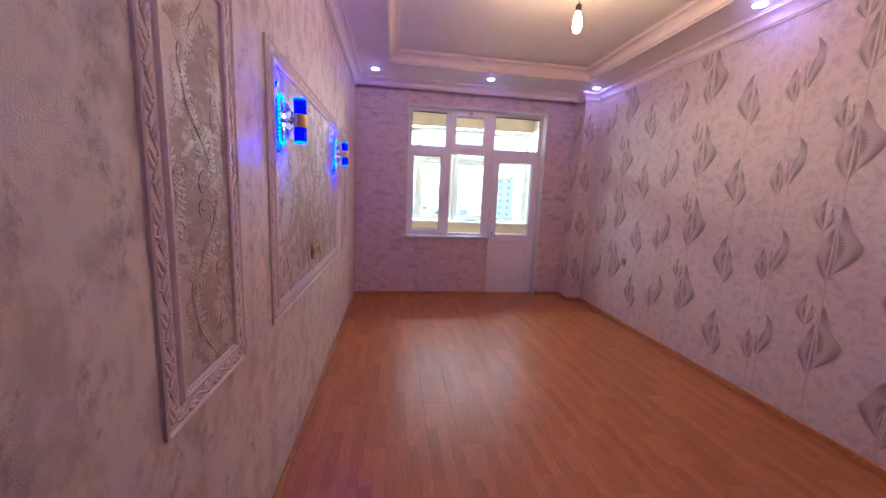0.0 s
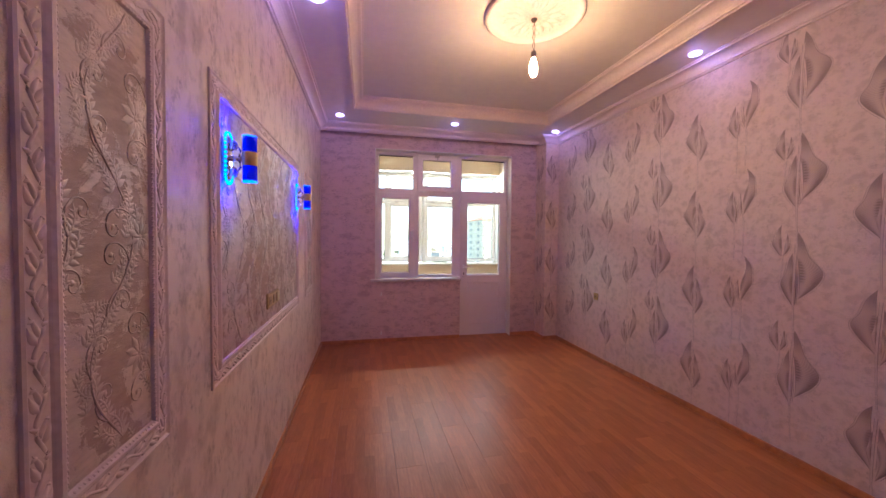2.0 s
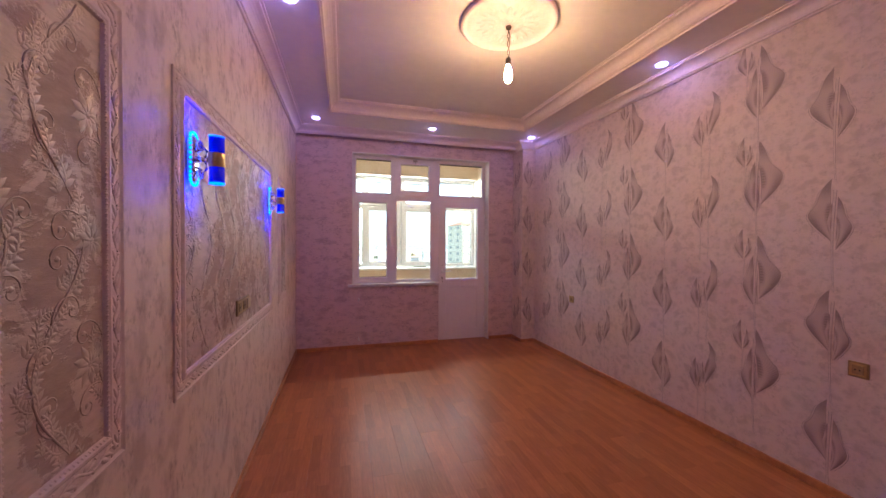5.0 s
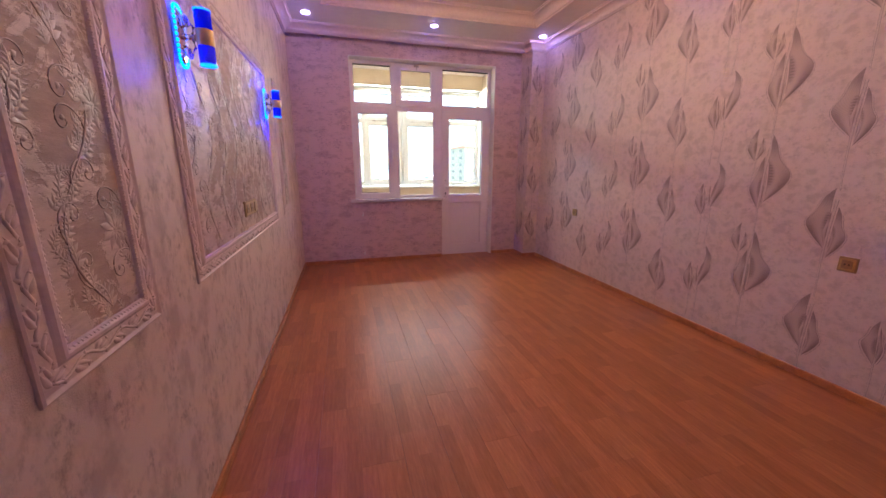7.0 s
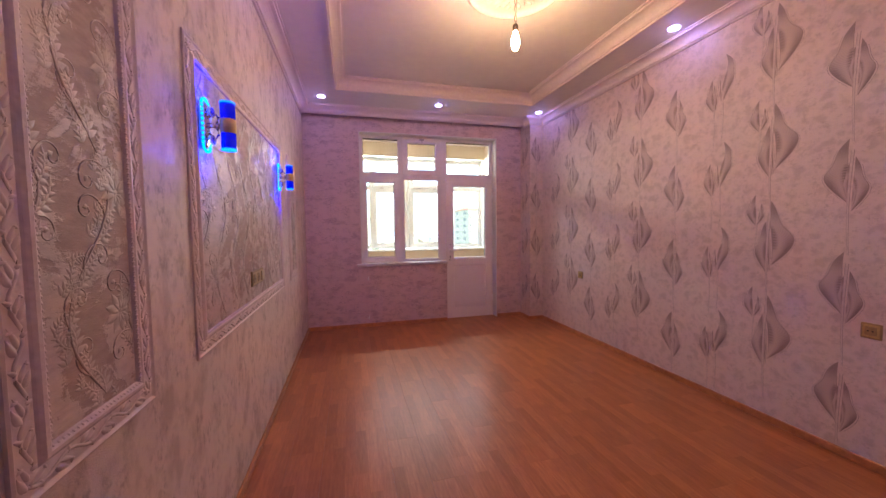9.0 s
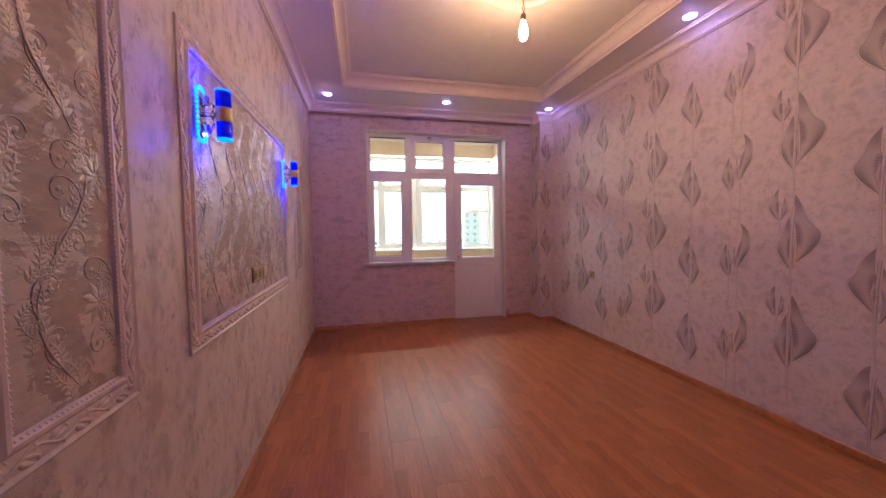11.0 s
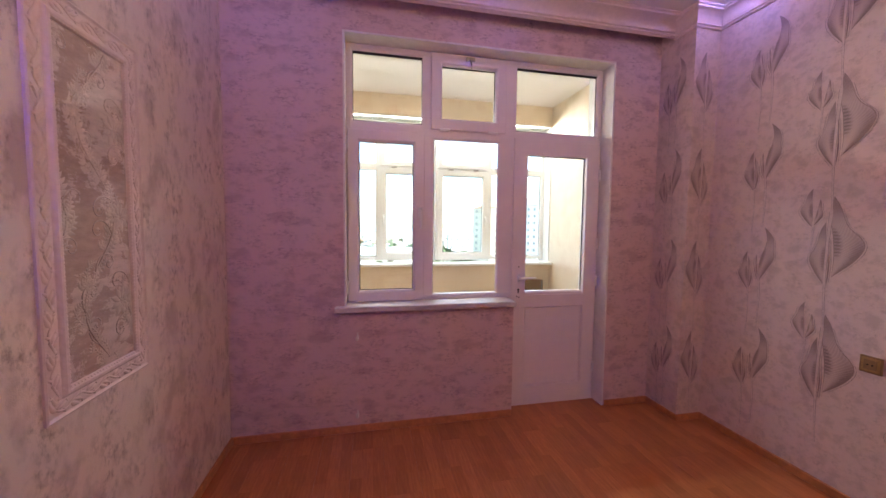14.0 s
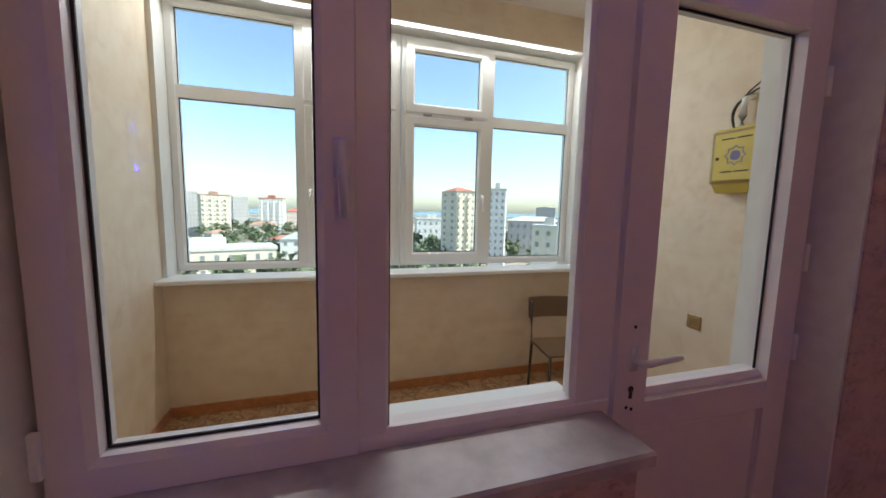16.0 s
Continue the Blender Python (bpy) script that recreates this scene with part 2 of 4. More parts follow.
LEAF_PRINT = leaf_print()
LEAF_STEM = plain("leaf_stem_ink", (0.68, 0.565, 0.53), 0.4, 0, 0.12, 60, 0.2)
LEAF_EDGE = plain("leaf_outline_ink", (0.36, 0.28, 0.26), 0.4, 0, 0.15, 90, 0.2)
CEILING = plain("ceiling_paint", (0.76, 0.70, 0.68), 0.65, 0, 0.03, 12, 0.03)
# room whites tinted pink: the violet lamps' cast is partly put into the colour
MOULD = carved("moulding_paint", (0.80, 0.68, 0.68), 60, 0.05)
FRAME_PAINT = carved("panel_frame_paint", (0.74, 0.60, 0.585), 70, 0.25)
PVC = plain("white_pvc", (0.80, 0.74, 0.75), 0.32, 0, 0.02, 15, 0.01)
PVC_OUT = plain("white_pvc_outer", (0.85, 0.85, 0.84), 0.35, 0, 0.02, 15, 0.01)
GASKET = plain("black_gasket", (0.015, 0.015, 0.017), 0.6, 0, 0.1)
GLASS = pane_glass()
LAMINATE = laminate()
SKIRT = plain("skirting_wood", (0.52, 0.21, 0.08), 0.4, 0, 0.2, 25, 0.05)
MARBLE = plain("sill_marble", (0.60, 0.55, 0.55), 0.42, 0, 0.22, 9, 0.03)
GOLD = plain("brushed_gold", (0.62, 0.46, 0.20), 0.30, 0.9, 0.1, 60, 0.05)
GOLD_DARK = plain("antique_gold_plastic", (0.42, 0.31, 0.15), 0.35, 0.5, 0.12, 60, 0.04)
CREAM = plain("cream_plastic", (0.62, 0.52, 0.32), 0.4, 0.1, 0.05)
DARK = plain("dark_slot", (0.03, 0.025, 0.02), 0.6)
CHROME = plain("polished_chrome", (0.80, 0.72, 0.72), 0.08, 1.0, 0.03, 20, 0.0)
STEEL = plain("dull_steel", (0.42, 0.40, 0.39), 0.4, 0.9, 0.1)
BLUE_GLASS = glow("lit_blue_glass", (0.0, 0.004, 0.75), 0.05)
BLUE_GLASS.node_tree.nodes["Principled BSDF"].inputs["Roughness"].default_value = 0.08
BLUE_LED = glow("blue_led", (0.0, 0.10, 1.0), 1.2)
BLUE_RIM = glow("lit_rim", (0.0, 0.12, 1.0), 0.45)
SPOT_LED = glow("violet_white_led", (0.50, 0.42, 1.0), 0.9)
FILAMENT = glow("warm_bulb", (1.0, 0.63, 0.31), 60.0)
CERAMIC = plain("bulb_holder", (0.13, 0.09, 0.07), 0.5)
PLASTER = plain("white_plaster", (0.76, 0.74, 0.70), 0.7, 0, 0.06, 20, 0.1)
HALL = plain("hall_paint", (0.62, 0.54, 0.50), 0.7, 0, 0.06, 20, 0.1)


# ---- mesh building ----
class Build:
    """Collects vertices and faces in one mesh."""

    def __init__(self):
        self.v, self.f = [], []

    def add(self, verts, faces):
        k = len(self.v)
        self.v += [tuple(p) for p in verts]
        self.f += [tuple(i + k for i in face) for face in faces]

    def box(self, x0, x1, y0, y1, z0, z1):
        self.add([(x, y, z) for z in (z0, z1) for y in (y0, y1) for x in (x0, x1)],
                 [(0, 2, 3, 1), (4, 5, 7, 6), (0, 1, 5, 4), (2, 6, 7, 3), (0, 4, 6, 2), (1, 3, 7, 5)])

    def sweep(self, rings, closed=False, caps=True):
        n = len(rings[0])
        verts = [p for r in rings for p in r]
        faces = []
        m = len(rings)
        for i in range(m if closed else m - 1):
            a, c = i * n, ((i + 1) % m) * n
            for j in range(n):
                k = (j + 1) % n
                faces.append((a + j, a + k, c + k, c + j))
        if caps and not closed:
            faces += [tuple(range(n))[::-1], tuple((m - 1) * n + j for j in range(n))]
        self.add(verts, faces)

    def tube(self, pts, r, n=10):
        rings = []
        for i, p in enumerate(pts):
            a, c = Vector(pts[max(i - 1, 0)]), Vector(pts[min(i + 1, len(pts) - 1)])
            q = (c - a).to_track_quat("Z", "Y")
            rr = r[i] if isinstance(r, (list, tuple)) else r
            rings.append([Vector(p) + q @ Vector((rr * math.cos(6.2832 * k / n), rr * math.sin(6.2832 * k / n), 0)) for k in range(n)])
        self.sweep(rings)

    def lathe(self, profile, centre=(0, 0, 0), n=24, axis="z"):
        rings = []
        for r, h in profile:
            ring = []
            for k in range(n):
                c, s = r * math.cos(6.2832 * k / n), r * math.sin(6.2832 * k / n)
                p = {"z": (c, s, h), "y": (c, h, s), "x": (h, c, s)}[axis]
                ring.append(Vector(centre) + Vector(p))
            rings.append(ring)
        self.sweep(rings)

    def mesh(self, name, mat, smooth=False, bevel=0.0):
        me = bpy.data.meshes.new(name)
        me.from_pydata(self.v, [], self.f)
        bm = bmesh.new()
        bm.from_mesh(me)
        bmesh.ops.recalc_face_normals(bm, faces=bm.faces)
        if bevel:
            bmesh.ops.bevel(bm, geom=list(bm.edges), offset=bevel, segments=1, affect="EDGES", clamp_overlap=True)
        bm.to_mesh(me)
        bm.free()
        me.materials.append(mat)
        if smooth:
            for p in me.polygons:
                p.use_smooth = True
        return me

    def ob(self, name, mat, parent=None, smooth=False, bevel=0.0):
        o = new(name, self.mesh(name, mat, smooth, bevel))
        if parent:
            o.parent = parent
        return o


def boxes(name, mat, items, parent=None, bevel=0.0):
    b = Build()
    for it in items:
        b.box(*it)
    return b.ob(name, mat, parent, bevel=bevel)


def structure(ob, label, category):
    return tagged(ob, label, category, kind="structure")


# ---- large structure ----
XR, YF, ZS, ZC = 3.325, 5.0, 2.92, 3.03          # right wall, far wall, soffit, tray ceiling
WX0, WX1, DX0, DX1, HEAD, SILL = 0.715, 1.936, 1.936, 2.724, 2.69, 0.845
YB0, YB1, BX0, BX1 = 5.32, 7.06, 0.160, 3.325      # balcony
NEAR = 0.12                                      # face of the wall with the doorway
HY = -1.7

wall_left = structure(boxes("wall_left", PAPER, [(-0.15, 0, HY, YB0, 0, 3.2)]), "mottled pinkish plaster-look wallpaper on a long wall", "wall")
wall_right = structure(boxes("wall_right", PAPER_RIGHT, [(XR, XR + 0.15, NEAR - 0.15, YF, 0, 3.2)]), "pale wallpaper with columns of dark embossed leaves", "wall")
pier = structure(boxes("wall_pier", PAPER_RIGHT, [(3.118, XR, 4.70, YF, 0, 2.90)]), "shallow corner pier with leaf wallpaper", "wall")
wall_far = structure(boxes("wall_far", PAPER_FAR, [(0, WX0, YF, YB0, 0, 3.2), (WX0, WX1, YF, YB0, 0, SILL), (DX1, XR + 0.15, YF, YB0, 0, 3.2), (WX0, DX1, YF, YB0, HEAD, 3.2)]),
                     "mauve mottled plaster-look wallpaper round a balcony window", "wall")
wall_near = structure(boxes("wall_near", PAPER, [(0, 0.08, NEAR - 0.15, NEAR, 0, 3.2), (1.08, XR, NEAR - 0.15, NEAR, 0, 3.2), (0.08, 1.08, NEAR - 0.15, NEAR, 2.1, 3.2)]),
                      "plaster-look wallpaper wall with an open doorway", "wall")
hall = structure(boxes("wall_hall", HALL, [(2.0, 2.15, HY, NEAR - 0.15, 0, 2.7), (0, 2.15, HY - 0.15, HY, 0, 2.7)]), "plain painted hall walls", "wall")
ceiling_hall = structure(boxes("ceiling_hall", CEILING, [(0, 2.15, HY, NEAR - 0.15, 2.7, 2.8)]), "plain white hall ceiling", "ceiling")
subfloor = structure(boxes("floor", SKIRT, [(-0.15, XR + 0.15, HY, YB0 - 0.02, -0.15, -0.008)]), "warm orange-brown laminate floor of narrow planks", "floor")

TX0, TX1, TY0, TY1 = 0.44, 2.88, 0.55, 4.20
ceiling = structure(boxes("ceiling", CEILING, [(0, XR, NEAR, YF, ZC, 3.2), (0, TX0, NEAR, 4.80, ZS, ZC), (TX1, XR, NEAR, 4.80, ZS, ZC),
                                               (TX0, TX1, NEAR, TY0, ZS, ZC), (TX0, TX1, TY1, 4.80, ZS, ZC)]),
                    "white stepped tray ceiling with a lowered border", "ceiling")


def cove(n=7):
    """Cornice section: out from the wall and up to the soffit, from (0, 0) at the wall's foot to (1, 1)."""
    pts = [(0, 0), (0.13, 0), (0.15, 0.10), (0.24, 0.12)]
    for i in range(n):
        a = math.pi / 2 * i / (n - 1)
        pts.append((0.24 + 0.56 * (1 - math.cos(a)), 0.12 + 0.66 * math.sin(a)))
    return pts + [(0.86, 0.80), (0.88, 0.90), (1.0, 0.92), (1.0, 1.0), (0, 1.0)]


def cornice_run(b, p0, p1, out, z, wide, high, mitre0=0.0, mitre1=0.0):
    """A straight run from p0 to p1 along a wall; out points into the room; mitres lengthen or cut the ends."""
    p0, p1, out = Vector((*p0, 0)), Vector((*p1, 0)), Vector((*out, 0))
    d = (p1 - p0).normalized()
    rings = []
    for p, mi in ((p0, mitre0), (p1, -mitre1)):
        rings.append([p + out * (u * wide) + d * (mi * u * wide) + Vector((0, 0, z + w * high)) for u, w in cove()])
    b.sweep(rings)


b = Build()
ZB = 2.83
cornice_run(b, (0, NEAR), (0, 4.885), (1, 0), ZB, 0.125, ZS - ZB, 1, 1)
cornice_run(b, (XR, NEAR), (XR, 4.70), (-1, 0), ZB, 0.125, ZS - ZB, 1, 1)
cornice_run(b, (3.118, 4.70), (XR, 4.70), (0, -1), ZB, 0.125, ZS - ZB, -1, 1)
cornice_run(b, (0, NEAR), (XR, NEAR), (0, 1), ZB, 0.125, ZS - ZB, 1, 1)
cornice_run(b, (3.118, 4.885), (3.118, 4.70), (-1, 0), ZB, 0.125, ZS - ZB, 1, -1)
cornice = structure(b.ob("trim_cornice", MOULD), "white moulded cornice between wall and soffit", "cornice")
b = Build()
cornice_run(b, (0, 4.885), (3.118, 4.885), (0, -1), 2.855, 0.185, ZS - 2.855, 0.68, 0.68)
b.box(0, 3.118, 4.885, 4.90, 2.85, 3.03)
cornice_far = structure(b.ob("trim_pelmet", MOULD), "white moulded pelmet in front of the window wall", "cornice")
b = Build()
for p0, p1, o in (((TX0, TY0), (TX0, TY1), (1, 0)), ((TX1, TY0), (TX1, TY1), (-1, 0)), ((TX0, TY0), (TX1, TY0), (0, 1)), ((TX0, TY1), (TX1, TY1), (0, -1))):
    cornice_run(b, p0, p1, o, ZS - 0.012, 0.125, ZC - ZS + 0.010, 1, 1)
cornice_tray = structure(b.ob("trim_tray", MOULD), "white moulded edge inside the ceiling tray", "cornice")

b = Build()
b.box(0, 0.016, NEAR, YF, 0, 0.05)
b.box(XR - 0.016, XR, NEAR, 4.70, 0, 0.05)
b.box(0.016, WX1 - 0.004, YF - 0.016, YF, 0, 0.05)
b.box(DX1 + 0.004, 3.118, YF - 0.016, YF, 0, 0.05)
b.box(3.102, 3.118, 4.70, YF - 0.016, 0, 0.05)
b.box(3.102, XR - 0.016, 4.684, 4.70, 0, 0.05)
baseboard = structure(b.ob("baseboard", SKIRT, bevel=0.004), "narrow orange-brown wooden skirting", "baseboard")

# white plaster reveals of the opening
b = Build()
b.box(DX1 - 0.012, DX1, YF + 0.004, YB0, 0, HEAD)
b.box(WX0, WX0 + 0.012, YF + 0.004, YB0, SILL, HEAD)
b.box(WX0 + 0.012, DX1 - 0.012, YF + 0.004, YB0, HEAD - 0.012, HEAD)
reveal = structure(b.ob("trim_reveal", PLASTER), "white plastered reveal of the window opening", "reveal")

# ---- window and balcony door ----
YG = 5.14


def rail_frame(b, x0, x1, z0, z1, w, y0, y1):
    """Four bars with a chamfered inner edge."""
    def ring(i, y):
        return [(x0 + i, y, z0 + i), (x1 - i, y, z0 + i), (x1 - i, y, z1 - i), (x0 + i, y, z1 - i)]
    b.sweep([ring(0, y1), ring(0.0, y0 + 0.004), ring(0.004, y0), ring(w - 0.014, y0), ring(w, y0 + 0.012), ring(w, y1)], closed=True)


def glazed(x0, x1, z0, z1, parent, y=YG, gasket=True):
    """A pane with its black gasket, filling the given hole."""
    pane = boxes("pane", GLASS, [(x0 - 0.004, x1 + 0.004, y + 0.022, y + 0.028, z0 - 0.004, z1 + 0.004)], parent)
    pane.visible_shadow = False
    if gasket:
        g = Build()
        for yy in (y + 0.012,):
            rail_frame(g, x0 - 0.010, x1 + 0.010, z0 - 0.010, z1 + 0.010, 0.0155, yy, yy + 0.008)
        g.ob("gasket", GASKET, parent)


window = structure(new("window_1"), "white plastic balcony window with a transom and half-glazed door", "window")
b = Build()
rail_frame(b, WX0 + 0.012, DX1 - 0.012, SILL + 0.03, HEAD - 0.012, 0.045, YG, YG + 0.06)
x_m, x_d = 1.292, 1.912
b.box(WX0 + 0.04, DX1 - 0.04, YG + 0.002, YG + 0.058, 2.075, 2.160)
b.box(x_m - 0.032, x_m + 0.045, YG + 0.004, YG + 0.056, 0.90, 2.66)
b.box(x_d - 0.057, x_d + 0.070, YG + 0.003, YG + 0.057, 0.02, 2.66)
b.box(DX1 - 0.057, DX1 - 0.0125, YG + 0.001, YG + 0.06, 0.0, 0.90)
b.ob("frame", PVC, window)
b = Build()
rail_frame(b, 0.735, 1.276, 0.885, 2.098, 0.078, YG - 0.018, YG + 0.05)
b.ob("casement", PVC, window)
b = Build()
rail_frame(b, 1.322, 1.893, 2.132, 2.668, 0.080, YG - 0.018, YG + 0.05)
b.ob("vent_sash", PVC, window)
glazed(0.77, 1.262, 2.162, 2.625, window)
glazed(1.402, 1.813, 2.212, 2.588, window)
glazed(1.984, 2.668, 2.162, 2.625, window)
glazed(0.813, 1.198, 0.963, 2.020, window)
glazed(1.345, 1.855, 0.905, 2.073, window)
b = Build()
rail_frame(b, 1.336, 1.857, 0.903, 2.075, 0.012, YG + 0.006, YG + 0.03)
b.ob("bead", PVC, window)
# handle, hinges and the vent's catches
b = Build()
b.box(1.232, 1.262, YG - 0.026, YG - 0.016, 1.49, 1.565)
b.tube([(1.247, YG - 0.02, 1.545), (1.247, YG - 0.052, 1.545), (1.247, YG - 0.058, 1.53), (1.250, YG - 0.058, 1.41)], [0.010, 0.010, 0.011, 0.008])
b.ob("handle", PVC_OUT, window, smooth=True)
for z in (0.99, 2.0):
    boxes("hinge", PVC_OUT, [(0.722, 0.742, YG - 0.028, YG - 0.016, z - 0.045, z + 0.045)], window, 0.003)
for x in (1.42, 1.79):
    boxes("vent_hinge", PVC_OUT, [(x - 0.04, x + 0.04, YG - 0.030, YG - 0.016, 2.118, 2.138)], window, 0.003)
b = Build()
b.box(1.575, 1.64, YG - 0.03, YG - 0.017, 2.628, 2.655)
b.tube([(1.607, YG - 0.026, 2.64), (1.612, YG - 0.04, 2.60), (1.612, YG - 0.04, 2.565)], 0.006)
b.ob("catch", STEEL, window)

door = structure(new("door_1"), "closed white plastic balcony door, glazed above a solid panel", "door")
b = Build()
ddx0, ddx1 = 1.968, 2.690
b.box(ddx0, 2.078, YG - 0.018, YG + 0.05, 0.03, 2.106)
b.box(2.587, ddx1, YG - 0.018, YG + 0.05, 0.03, 2.106)
for z0, z1 in ((0.03, 0.155), (0.80, 0.895), (1.985, 2.106)):
    b.box(2.078, 2.587, YG - 0.017, YG + 0.049, z0, z1)
b.ob("leaf", PVC, door)
boxes("panel", PVC, [(2.090, 2.575, YG - 0.004, YG + 0.03, 0.167, 0.788)], door)
g = Build()
rail_frame(g, 2.078, 2.587, 0.155, 0.80, 0.012, YG - 0.008, YG + 0.012)
g.ob("panel_bead", PVC, door)
glazed(2.078, 2.587, 0.895, 1.985, door)
b = Build()
b.box(2.012, 2.034, YG - 0.024, YG - 0.017, 0.995, 1.065)
b.tube([(2.023, YG - 0.02, 1.03), (2.023, YG - 0.055, 1.03), (2.032, YG - 0.062, 1.031), (2.14, YG - 0.062, 1.037), (2.15, YG - 0.060, 1.035)], [0.011, 0.010, 0.011, 0.009, 0.006])
b.ob("handle", PVC_OUT, door, smooth=True)
b = Build()
b.lathe([(0.0, YG - 0.021), (0.009, YG - 0.0205), (0.009, YG - 0.017)], (2.023, 0, 0.940), 14, "y")
b.box(2.018, 2.028, YG - 0.021, YG - 0.017, 0.913, 0.937)
for x, z in ((2.023, 1.12), (2.030, 0.880), (2.012, 0.887)):
    b.lathe([(0.0, YG - 0.0205), (0.005, YG - 0.020), (0.005, YG - 0.017)], (x, 0, z), 8, "y")
b.ob("keyhole", DARK, door)
for z in (0.28, 1.0, 1.30, 1.85):
    boxes("hinge", PVC_OUT, [(2.688, 2.708, YG - 0.026, YG - 0.012, z - 0.045, z + 0.045)], door, 0.003)
boxes("threshold", PVC, [(WX1 + 0.002, DX1 - 0.013, YG - 0.01, YG + 0.12, 0.0, 0.028)], door)

b = Build()
b.box(0.655, 1.940, 4.95, YG - 0.003, 0.845, 0.885)
sill = structure(b.ob("sill_1", MARBLE, bevel=0.006), "worn grey-white marble window sill", "sill")
structure(boxes("sill_outer", PVC_OUT, [(WX0 + 0.012, WX1, YG + 0.062, YB0 + 0.02, 0.845, 0.872)], bevel=0.005), "white outer window sill over the balcony", "sill")

# ---- balcony ----
structure(boxes("wall_balcony_left", BALCONY_PAPER, [(BX0 - 0.15, BX0, YB0, 7.35, -0.15, 3.2)]), "beige block-look wallpaper on the balcony side", "wall")
structure(boxes("wall_balcony_right", BALCONY_PAPER, [(BX1, BX1 + 0.15, YB0, 7.35, -0.15, 3.2)]), "beige wallpaper on the balcony side", "wall")
BZS, BZH = 0.955, 2.795
wall_balcony = structure(boxes("wall_balcony_front", BALCONY_PAPER, [(BX0, BX1, YB1, 7.35, -0.15, BZS - 0.04), (BX0, BX1, YB1, 7.35, BZH, 3.2)]), "beige block-look wallpaper below the balcony windows", "wall")
structure(boxes("wall_balcony_back", BALCONY_PAPER, [(BX0, WX0, YB0, YB0 + 0.006, 0, 3.1), (DX1, BX1, YB0, YB0 + 0.006, 0, 3.1), (WX0, WX1, YB0, YB0 + 0.006, 0, SILL), (WX0, DX1, YB0, YB0 + 0.006, HEAD, 3.1)]), "beige wallpaper on the balcony's inner wall", "wall")
structure(boxes("ceiling_balcony", CEILING, [(BX0, BX1, YB0, YB1, 3.05, 3.2)]), "plain cream balcony ceiling", "ceiling")
structure(boxes("sill_balcony", PVC_OUT, [(BX0, BX1, YB1 - 0.11, 7.19, BZS - 0.032, BZS)], bevel=0.006), "white plastic balcony sill", "sill")
structure(boxes("trim_balcony_reveal", PLASTER, [(BX0, BX0 + 0.030, YB1 + 0.002, 7.34, BZS, BZH), (BX1 - 0.012, BX1, YB1 + 0.002, 7.34, BZS, BZH), (BX0 + 0.030, BX1 - 0.012, YB1 + 0.002, 7.34, BZH - 0.012, BZH)]), "white plastered reveal of the balcony window", "reveal")
structure(boxes("baseboard_balcony", SKIRT, [(BX0, BX1, YB1 - 0.016, YB1, 0, 0.07), (BX0, BX0 + 0.016, YB0 + 0.01, YB1 - 0.016, 0, 0.07), (BX1 - 0.016, BX1, YB0 + 0.01, YB1 - 0.016, 0, 0.07)], bevel=0.004), "orange-brown skirting on the balcony", "baseboard")

YW = 7.22


def balcony_window(name, x0, x1, flip):
    """One unit: a fixed light and an opening sash, each under a transom light."""
    w = structure(new(name), "white plastic balcony window unit with transom lights", "window")
    b = Build()
    z0, z1, zt = BZS + 0.02, BZH - 0.03, 2.182
    rail_frame(b, x0, x1, z0, z1, 0.055, YW, YW + 0.06)
    xm = 1.01 if not flip else 2.49
    b.box(xm - 0.04, xm + 0.04, YW + 0.002, YW + 0.058, z0 + 0.03, z1 - 0.03)
    b.box(x0 + 0.03, x1 - 0.03, YW + 0.003, YW + 0.057, zt - 0.042, zt + 0.042)
    b.ob("frame", PVC_OUT, w)
    fixed, opening = ((x0 + 0.055, xm - 0.04), (xm + 0.04, x1 - 0.055))
    if flip:
        fixed, opening = opening, fixed
    glazed(fixed[0], fixed[1], z0 + 0.055, zt - 0.042, w, YW)
    glazed(fixed[0], fixed[1], zt + 0.042, z1 - 0.055, w, YW)
    b = Build()
    a, c = opening[0] - 0.02, opening[1] + 0.02
    rail_frame(b, a, c, z0 + 0.035, zt - 0.015, 0.07, YW - 0.018, YW + 0.05)
    rail_frame(b, a, c, zt + 0.015, z1 - 0.035, 0.07, YW - 0.018, YW + 0.05)
    b.ob("sash", PVC_OUT, w)
    glazed(a + 0.07, c - 0.07, z0 + 0.105, zt - 0.085, w, YW)
    glazed(a + 0.07, c - 0.07, zt + 0.085, z1 - 0.105, w, YW)
    b = Build()
    hx = a + 0.03 if not flip else c - 0.03
    b.box(hx - 0.012, hx + 0.012, YW - 0.026, YW - 0.017, 1.50, 1.57)
    b.tube([(hx, YW - 0.02, 1.555), (hx, YW - 0.05, 1.555), (hx, YW - 0.055, 1.43)], 0.009)
    b.ob("handle", PVC_OUT, w, smooth=True)
    for k in (0.25, 0.75):
        boxes("vent_hinge", STEEL, [(a + k * (c - a) - 0.035, a + k * (c - a) + 0.035, YW - 0.028, YW - 0.017, zt - 0.012, zt + 0.008)], w, 0.002)
    return w


balcony_window("window_2", BX0 + 0.031, 1.734, False)
balcony_window("window_3", 1.742, BX1 - 0.013, True)

